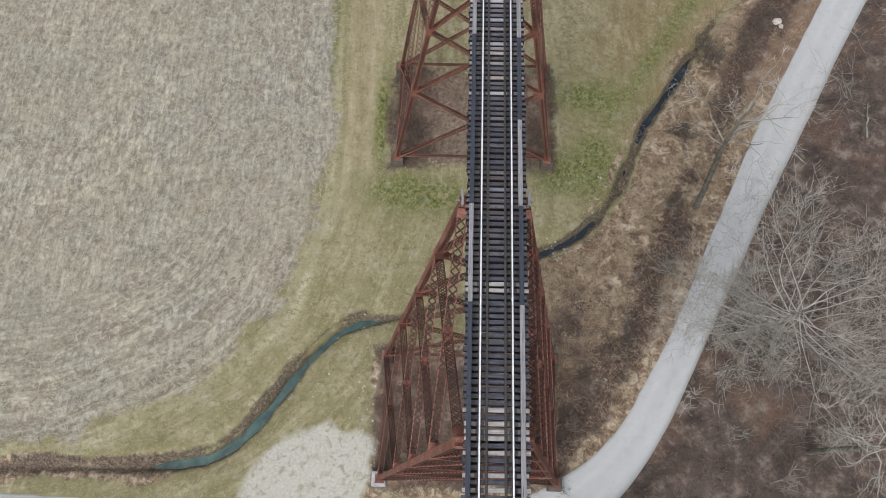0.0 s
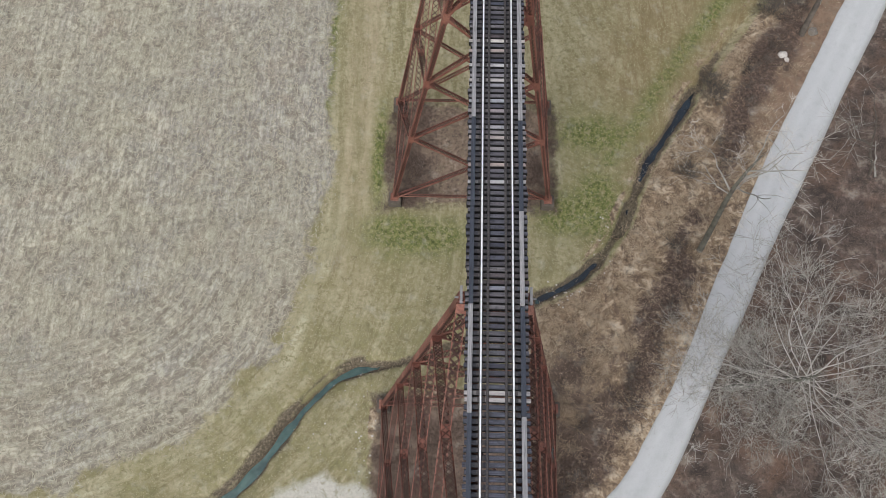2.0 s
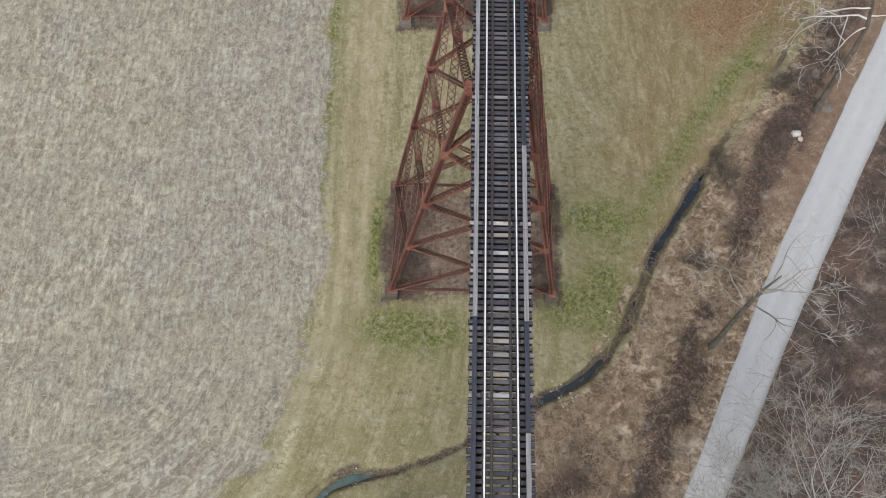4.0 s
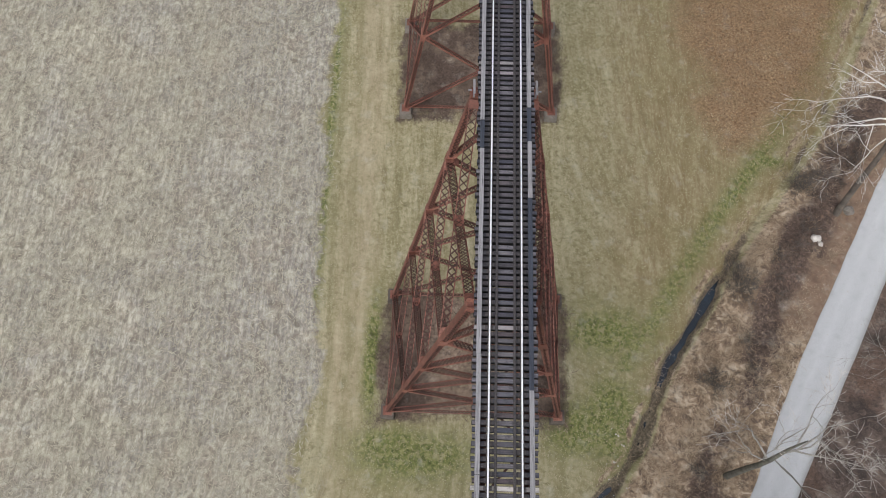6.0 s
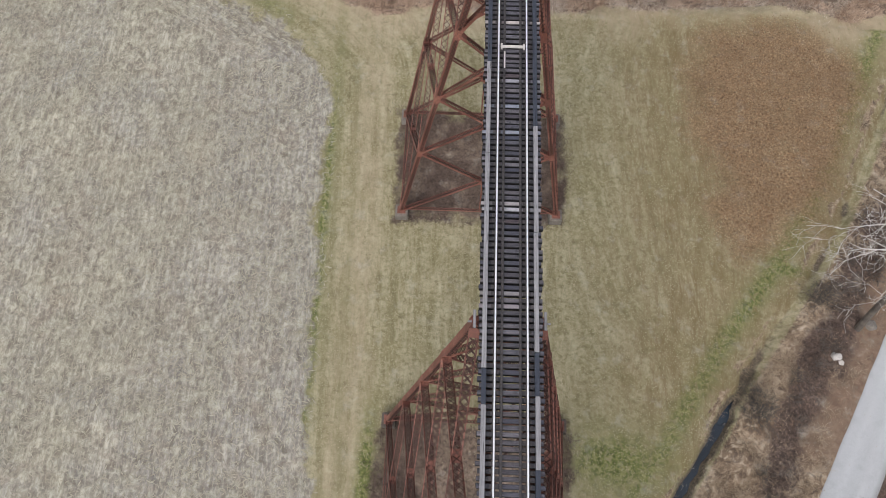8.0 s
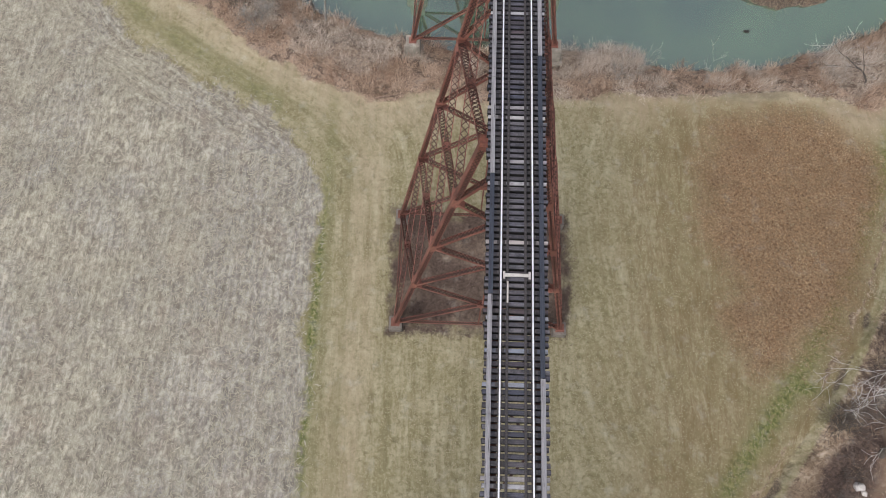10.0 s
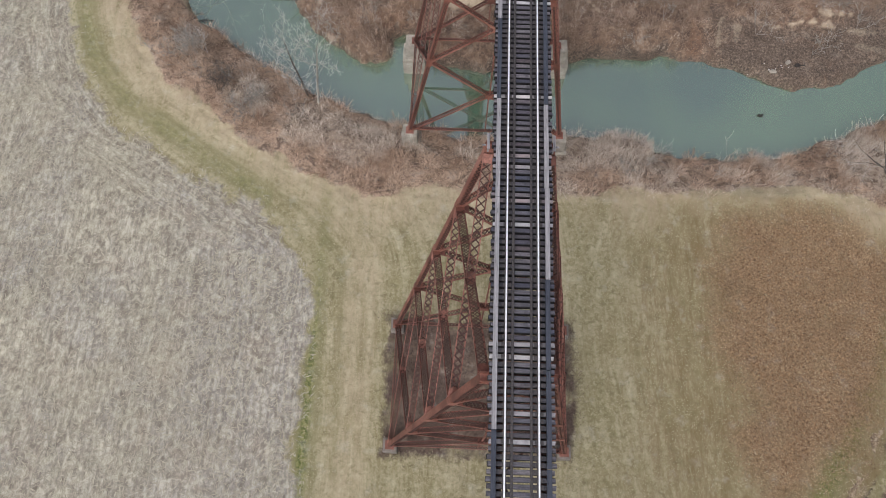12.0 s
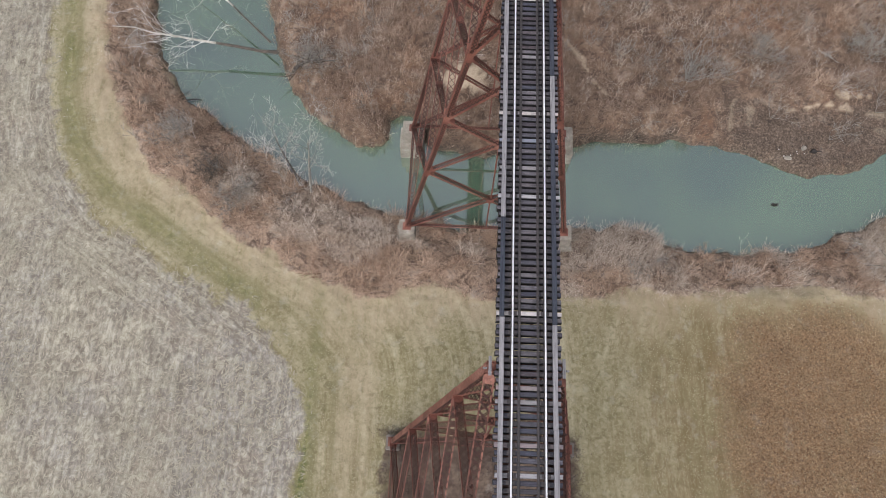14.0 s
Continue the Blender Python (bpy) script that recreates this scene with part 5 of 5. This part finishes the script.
bare_tree("bare_tree", "pale bare tree on the creek bank by the hay field", spot(45.5, 66.5), [((-0.3, 0.1, 1), 7.0, 0.14, 3, (4, 6), 0.2, 0.1)], 37, DARK_BARK, SYCAMORE)
tall_tree("bare_tree", "tall grey bare tree on the wooded slope", spot(33.0, -31.5), [((0, 0, 0), 0.3), ((-0.3, -0.2, 5), 0.25), ((-0.9, -0.5, 10), 0.2), ((-1.6, -0.8, 15), 0.14), ((-2.2, -1.0, 19), 0.05)],
          crown_limbs(9, 0.6, 0.95, 0.6, 4.6, 0.07, 3, 10), 38, GREEN_BARK, SILVER_BARK, GREY_BARK, (4, 5), 0.2, 0.2)
tall_tree("bare_tree", "bare tree with rust-brown leaf litter round its foot", spot(47.5, -17.0), [((0, 0, 0), 0.28), ((0.2, 0.4, 5), 0.22), ((0.3, 0.9, 10), 0.16), ((0.1, 1.2, 14), 0.05)],
          crown_limbs(9, 0.45, 0.95, 0.7, 4.6, 0.06, 3, 11), 39, DARK_BARK, GREY_BARK, GREY_BARK, (3, 5), 0.2, 0.2)


def log(label, start, end, rad, seed):
    """A bare log on the ground with a few broken stubs."""
    r = random.Random(seed)
    root = empty("log", start)
    b = Vector(end) - Vector(start)
    run = [(b * (i / 6) + Vector((r.gauss(0, 0.06), r.gauss(0, 0.06), 0.1 + r.gauss(0, 0.03))), rad * (1 - 0.55 * i / 6)) for i in range(7)]
    mesh_part("trunk", polyline_mesh("trunk", [run], 8), GREY_BARK, root)
    for k in range(3):
        q = run[r.randint(2, 5)][0]
        mesh_part("stub", polyline_mesh("stub", [[(q, rad * 0.4), (q + Vector((r.gauss(0, 0.5), r.gauss(0, 0.5), 0.35)), rad * 0.2)]], 5), GREY_BARK, root)
    return tagged(root, label, "log", "fallen logs")


log("grey fallen log among leaf litter on the slope", spot(38.8, -26.6, 0), spot(42.6, -23.7, -0.15), 0.17, 5)
log("dark fallen pole leaning in the undergrowth", spot(45.0, 3.8, 0), spot(45.8, 8.2, -0.2), 0.12, 6)
log("pale stranded log among the far bank's brush", spot(40.5, 96.5, 0), spot(42.6, 94.6, -0.1), 0.13, 7)


# bare saplings among the brush and on the wooded slope
def sapling(seed, mat):
    r = random.Random(seed)
    root = empty("sapling")
    runs = []
    for i in range(r.randint(2, 4)):
        a = r.uniform(0, 6.28)
        runs += [q for _, q in branching((0, 0, 0), (math.cos(a) * 0.45, math.sin(a) * 0.45, 1), r.uniform(2.2, 4.2), 0.028, 2, r, 0.0, (3, 4), 0.5)]
    mesh_part("stem", polyline_mesh("stem", runs, 4), mat, root)
    return tagged(root, "thin leafless sapling with pale upright stems" if mat is SYCAMORE else "thin leafless grey sapling", "sapling", "bare saplings")


kinds = [sapling(61, GREY_BARK), sapling(62, GREY_BARK), sapling(63, GREY_BARK), sapling(64, SILVER_BARK)]
rs = random.Random(65)
homes = []
while len(homes) < 64:
    x, y = rs.uniform(-52, 56), rs.uniform(-40, 104)
    z, cov = land(np.array([x]), np.array([y]))
    good = cov["wood"][0] > 0.95 or (cov["brush"][0] > 0.9 and z[0] > RIVER_Z + 0.6 and abs(x) > 11)
    if good and cov["gravel"][0] < 0.05 and all(math.hypot(x - p[0], y - p[1]) > 3.2 for p in homes):
        homes.append((x, y, float(z[0]) - 0.1))
for i, (x, y, z) in enumerate(homes):
    m = pose(x, y, z, 0, 0, rs.uniform(0, 360))
    if i < 4:
        kinds[i].matrix_basis = m
    else:
        copy_thing(kinds[i % 4], m)


def fallen(name, label, start, end, rad, seed, kids):
    r = random.Random(seed)
    root = empty(name, start)
    a, b = Vector((0, 0, 0)), Vector(end) - Vector(start)
    run = []
    for i in range(9):
        f = i / 8
        run.append((a.lerp(b, f) + Vector((r.gauss(0, 0.12), r.gauss(0, 0.12), r.gauss(0, 0.08))), rad * (1 - 0.7 * f)))
    mesh_part("root_end", polyline_mesh("root_end", [run[:4]], 8), DARK_BARK, root, "dark wet root end")
    mesh_part("trunk", polyline_mesh("trunk", [run[3:]], 8), SYCAMORE, root)
    for k in range(kids):
        f = r.uniform(0.35, 1.0)
        p = a.lerp(b, f)
        away = b.normalized() * 0.7 + Vector((r.gauss(0, 0.7), r.gauss(0, 0.7), r.gauss(0.2, 0.4)))
        mesh_part("limb", polyline_mesh("limb", [q for _, q in branching(p, away, r.uniform(2.5, 5.5), 0.055 * (1.4 - f), 2, r, 0.1, (3, 4), 0.1)], 4), WHITE_BARK, root)
    return tagged(root, label, "fallen tree", "fallen sycamores")


fallen("fallen_tree", "white fallen sycamore trunk reaching over the river", (-26.2, 93.6, -1.4), (-46.5, 95.2, 0.8), 0.22, 41, 15)
fallen("fallen_tree", "thin white fallen sycamore over the river", (-27.4, 95.0, -1.2), (-41.0, 107.0, 1.0), 0.15, 42, 8)


def rock(name, label, place, size, seed, mat, sink=0.3):
    bm = bmesh.new()
    bmesh.ops.create_icosphere(bm, subdivisions=3, radius=1)
    r = random.Random(seed)
    off = Vector((r.random() * 50, r.random() * 50, r.random() * 50))
    for v in bm.verts:
        k = 1 + 0.45 * noise.noise(v.co * 1.1 + off) + 0.15 * noise.noise(v.co * 3 + off)
        v.co = Vector((v.co.x * size[0] * k, v.co.y * size[1] * k, v.co.z * size[2] * k))
    ob = part(name, bm, mat)
    ob.location = (place[0], place[1], place[2] + size[2] * (1 - sink) * 0.6)
    return tagged(ob, label, "rock")


rock("rock", "white limestone rock in brown grass near the lane", spot(37.4, 20.5, 0), (0.55, 0.45, 0.4), 5, ROCK)
rock("rock", "white broken limestone lump beside the larger rock", spot(37.9, 19.9, 0), (0.3, 0.3, 0.25), 6, ROCK)
rock("rock", "pale limestone boulder at the lane's edge", spot(41.6, 24.0, 0), (0.6, 0.5, 0.4), 7, CONCRETE)


def driftwood(label, place, sticks, seed, rad=0.1):
    """Dark wet wood caught at the waterline: a lumpy butt with broken limbs."""
    r = random.Random(seed)
    root = empty("driftwood", place)
    bm = bmesh.new()
    bmesh.ops.create_icosphere(bm, subdivisions=2, radius=1)
    off = Vector((seed, seed * 0.7, 3.1))
    for v in bm.verts:
        k = 1 + 0.6 * noise.noise(v.co * 1.4 + off)
        v.co = Vector((v.co.x * rad * 4.6 * k, v.co.y * rad * 2.6 * k, v.co.z * rad * 2.6 * k))
    part("butt", bm, WET_WOOD, root)
    for d, ln in sticks:
        mesh_part("branch", polyline_mesh("branch", [q for _, q in branching((0, 0, 0.05), d, ln, rad * 0.8, 1, r, 0.4, (2, 4), 0.0)], 5), WET_WOOD, root)
    return tagged(root, label, "driftwood", "driftwood")


driftwood("dark driftwood snag breaking the river surface", (33.9, 76.6, RIVER_Z + 0.02), [((0.8, 0.2, 0.35), 0.5), ((-0.7, -0.3, 0.2), 0.4)], 51, 0.075)
driftwood("dark wet log end lodged at the shore", (33.6, 70.2, RIVER_Z + 0.12), [((0.7, 0.5, 0.3), 1.3), ((-0.8, 0.3, 0.25), 1.1), ((0.1, 0.9, 0.3), 0.8)], 52, 0.11)
driftwood("dark drowned branches reaching out from the bank", (-38.2, 87.6, RIVER_Z + 0.25), [((0.75, -0.6, 0.05), 4.6), ((1.0, -0.15, 0.05), 3.6), ((0.4, 0.6, 0.3), 1.6)], 53, 0.1)
driftwood("dark wet branches tangled at the bank", (-32.5, 83.4, RIVER_Z + 0.25), [((0.7, 0.3, 0.1), 1.7), ((0.3, 0.8, 0.15), 1.4)], 54, 0.09)
driftwood("dark stranded log on the gravel bar", (38.8, 83.2, spot(38.8, 83.2, -0.1)[2]), [((0.9, -0.5, 0.1), 1.2)], 55, 0.09)
rock("rock", "pale slab of broken limestone on the river bar", spot(35.6, 82.2, 0), (0.4, 0.28, 0.2), 8, CONCRETE_PALE)
rock("rock", "pale limestone lump on the river bar", spot(37.6, 83.6, 0), (0.3, 0.34, 0.2), 9, CONCRETE_PALE)


def bush(label, x, y, height, spread, seed, material, stems=16):
    """A leafless bush: many fine stems from one base."""
    r = random.Random(seed)
    root = empty("bush", spot(x, y))
    for i in range(stems):
        a, k = r.uniform(0, 6.28), spread * math.sqrt(r.random())
        runs = [q for _, q in branching((0.25 * k * math.cos(a), 0.25 * k * math.sin(a), 0), (k * math.cos(a), k * math.sin(a), height * 0.9), height * r.uniform(0.75, 1.1), 0.03, 2, r, 0.0, (4, 6), 0.2)]
        mesh_part("stem", polyline_mesh("stem", runs, 3), material, root)
    return tagged(root, label, "bush", "leafless bushes")


bush("dense grey-brown leafless bush beside the creek", 28.3, 14.6, 2.3, 2.2, 71, DARK_BARK, 26)
bush("dark leafless bush between creek and lane", 36.6, 26.3, 2.4, 2.4, 72, DARK_BARK, 26)
bush("dark leafless bush above the creek bank", 24.6, 4.0, 1.8, 1.6, 73, DARK_BARK, 16)
bush("grey leafless bush on the river bank", -31.5, 76.5, 2.6, 2.6, 74, DARK_BARK, 20)
bush("grey leafless bush at the top of the river bank", -28.2, 72.8, 2.4, 2.4, 75, GREY_BARK, 20)
bush("pale leafless bush among rust-brown brush", -36.5, 80.5, 2.6, 2.4, 76, GREY_BARK, 18)
bush("grey leafless bush on the river meander's point", -21.5, 92.0, 2.6, 2.6, 77, GREY_BARK, 20)
bush("dark leafless bush over the undercut bank", 4.5, 86.0, 2.4, 2.6, 78, DARK_BARK, 20)
bush("grey leafless bush on the far river bank", 33.5, 95.5, 2.4, 2.8, 79, GREY_BARK, 20)
bush("grey leafless bush in dead grass", 46.0, 96.5, 2.4, 2.8, 80, GREY_BARK, 20)


# shrubs along the river and creek: fine stems in low domes
def shrub_mesh(seed, height, spread):
    r = random.Random(seed)
    runs = []
    for i in range(11):
        a, k = r.uniform(0, 6.28), math.sqrt(r.random())
        runs += [q for _, q in branching((0.3 * spread * k * math.cos(a), 0.3 * spread * k * math.sin(a), 0), (spread * k * math.cos(a), spread * k * math.sin(a), height), height * r.uniform(0.7, 1.1), 0.022, 1, r, 0.0, (5, 7), 0.15)]
    return polyline_mesh("stem", runs, 3)


def shrubs(label, group, material, count, seed, fits, height, spread, box_of):
    r = random.Random(seed)
    kinds_of = [shrub_mesh(seed * 10 + k, height, spread) for k in range(3)]
    for me in kinds_of:
        me.materials.append(material)
    n = 4000
    xy = np.random.RandomState(seed).uniform((box_of[0], box_of[2]), (box_of[1], box_of[3]), (n, 2))
    z, cov = land(xy[:, 0], xy[:, 1])
    good = fits(xy[:, 0], xy[:, 1], z, cov)
    placed = []
    for (x, y), h, ok in zip(xy, z, good):
        if not ok or any(math.hypot(x - px, y - py) < spread * 1.1 for px, py in placed):
            continue
        placed.append((x, y))
        ob = new("shrub", kinds_of[len(placed) % 3])
        k = r.uniform(0.7, 1.3)
        ob.matrix_basis = pose(x, y, float(h) - 0.08, 0, 0, r.uniform(0, 360)) @ Matrix.Diagonal((k, k, k * r.uniform(0.8, 1.15), 1))
        tagged(ob, label, "shrub", group)
        if len(placed) >= count:
            break


def dry_bank(x, y, z, c):
    return (c["brush"] > 0.8) & (z > RIVER_Z + 0.5) & (c["sand"] < 0.2) & ((c["mud"] < 0.3) | (y < 74)) & ((np.abs(x) > 3.0) | (y < 70))


SHRUB_RUST = bark("rust_brown_twigs", (0.14, 0.082, 0.052), (0.34, 0.222, 0.148), (0.23, 0.142, 0.094))
SHRUB_PALE = bark("pale_tan_twigs", (0.24, 0.19, 0.15), (0.46, 0.39, 0.32), (0.35, 0.29, 0.23))
shrubs("leafless rust-brown shrub on the river bank", "rust-brown shrubs", SHRUB_RUST, 75, 71, lambda x, y, z, c: dry_bank(x, y, z, c) & (c["rust"] > 0.5), 1.5, 1.5, (-52, 56, 60, 106))
shrubs("leafless pale tan shrub on the river bank", "pale tan shrubs", SHRUB_PALE, 45, 72, lambda x, y, z, c: dry_bank(x, y, z, c) & (c["rust"] < 0.5) & (c["north"] < 0.5), 1.6, 1.4, (-52, 56, 60, 92))
shrubs("leafless grey-brown shrub on the far river bank", "grey-brown shrubs", GREY_BARK, 50, 73, lambda x, y, z, c: dry_bank(x, y, z, c) & (c["north"] > 0.5), 1.7, 1.6, (-40, 56, 84, 108))
shrubs("dark leafless shrub between creek and lane", "dark shrubs", DARK_BARK, 26, 74, lambda x, y, z, c: (c["thicket"] > 0.5), 1.3, 1.2, (8, 50, -36, 42))


def pebbles():
    """Pale stones and litter strewn round the creek, the first tower and the river bar."""
    r = random.Random(81)
    bm = bmesh.new()
    for cx, cy, sx, sy, count in ((-10.6, -27.0, 1.3, 6.0, 30), (-13.0, -20.5, 2.2, 1.6, 10), (-15.5, -25.0, 1.8, 3.0, 8), (9.5, -10.2, 2.4, 1.2, 34), (14.5, -5.0, 1.0, 3.0, 20), (36.4, 82.8, 2.4, 0.8, 7), (-9.8, -34.0, 0.8, 1.2, 14)):
        for i in range(count):
            x, y = r.gauss(cx, sx * 0.6), r.gauss(cy, sy * 0.6)
            z, _ = land(np.array([x]), np.array([y]))
            k = r.uniform(0.04, 0.12)
            base = bmesh.ops.create_icosphere(bm, subdivisions=1, radius=k)["verts"]
            for q in base:
                q.co = Vector((q.co.x * r.uniform(0.8, 1.4) + x, q.co.y * r.uniform(0.8, 1.2) + y, q.co.z * 0.6 + float(z[0]) + k * 0.2))
    ob = part("stones", bm, ROCK)
    tagged(ob, "small pale broken stones strewn over the banks", "stones", kind="stuff")


pebbles()


# ---- track details ----
marker = tagged(empty("painted_marker", (0, 27.13, TIE_TOP + 0.15)), "white painted crossbar lying across the guard rails", "marker")
bm = bmesh.new()
box(bm, (-0.6, -0.08, 0.012), (0.6, 0.08, 0.06))
part("crossbar", bm, ROCK, marker)
for x in (-0.6, 0.6):
    bm = bmesh.new()
    box(bm, (x - 0.05, -0.18, 0.012), (x + 0.05, 0.18, 0.08))
    part("end_plate", bm, ROCK, marker)
bm = bmesh.new()
box(bm, (-0.47, -1.35, 0.014), (-0.39, -0.3, 0.022))
part("paint_stripe", bm, ROCK, marker)

# ties: the middle 300 are separate pieces
PALE = (-37.3, -36.6, -35.7, -35.1, -34.75, -34.4, -33.8, -28.1, -27.9, -22.7, -17.1, -16.1, -15.2, -14.5, -14.2, -13.9, -13.0, -12.4, -11.5, -11.1, -10.8, -10.3, -9.2, -8.7, -1.4, 12.7,
        13.1, 17.75, 18.05, 22.1, 23.4, 25.1, 28.8, 29.0, 32.15, 33.3, 35.8, 36.4, 42.2, 43.7, 45.4, 46.0, 49.4, 55.5, 57.1, 58.6, 60.1, 63.7, 67.3)
rng = random.Random(9)


def tie_mesh(seed):
    r = random.Random(seed)
    bm = bmesh.new()
    half = 1.49 + r.uniform(-0.03, 0.03)
    vs = box(bm, (-half, -0.108, -0.1), (half, 0.108, 0.27))
    for v in vs:
        v.co += Vector((r.uniform(-0.02, 0.02), r.uniform(-0.012, 0.012), r.uniform(-0.012, 0.0) if v.co.z > 0.1 else 0))
    bmesh.ops.bevel(bm, geom=[e for e in bm.edges if abs(e.verts[0].co.x - e.verts[1].co.x) > 1 and e.verts[0].co.z > 0.1], offset=0.02, segments=1, affect="EDGES")
    me = bpy.data.meshes.new("tie")
    plates = bmesh.new()
    for x in (-0.755, 0.755):
        box(plates, (x - 0.19, -0.095, 0.262), (x + 0.19, 0.095, 0.281))
    extra = bpy.data.meshes.new("tie_plates")
    plates.to_mesh(extra)
    plates.free()
    for p in extra.polygons:
        p.material_index = 1
    bm.from_mesh(extra)
    bm.to_mesh(me)
    bm.free()
    return me


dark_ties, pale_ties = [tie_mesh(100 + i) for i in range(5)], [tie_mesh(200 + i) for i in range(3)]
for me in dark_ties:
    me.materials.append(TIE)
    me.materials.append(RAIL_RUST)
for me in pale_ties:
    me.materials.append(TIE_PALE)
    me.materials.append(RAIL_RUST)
STEP = 0.313
count = int((Y1 - Y0 - 0.4) / STEP)
first_one = 61
outer = {False: bmesh.new(), True: bmesh.new()}
used = set()
for i in range(count):
    y = Y0 + 0.25 + STEP * i
    near = [p for p in PALE if abs(p - y) <= STEP / 2]
    me = rng.choice(pale_ties if near else dark_ties)
    m = pose(rng.uniform(-0.035, 0.035), y + rng.uniform(-0.02, 0.02), DECK, 0, 0, rng.uniform(-0.6, 0.6) + (180 if rng.random() < 0.5 else 0))
    if first_one <= i < first_one + 300:
        ob = new("tie", me)
        ob.parent = track
        ob.matrix_basis = m
    else:
        moved = me.copy()
        moved.transform(m)
        outer[bool(near)].from_mesh(moved)
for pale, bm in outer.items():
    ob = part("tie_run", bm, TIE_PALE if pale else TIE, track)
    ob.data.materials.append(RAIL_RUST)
    ob["kind"] = "stuff"
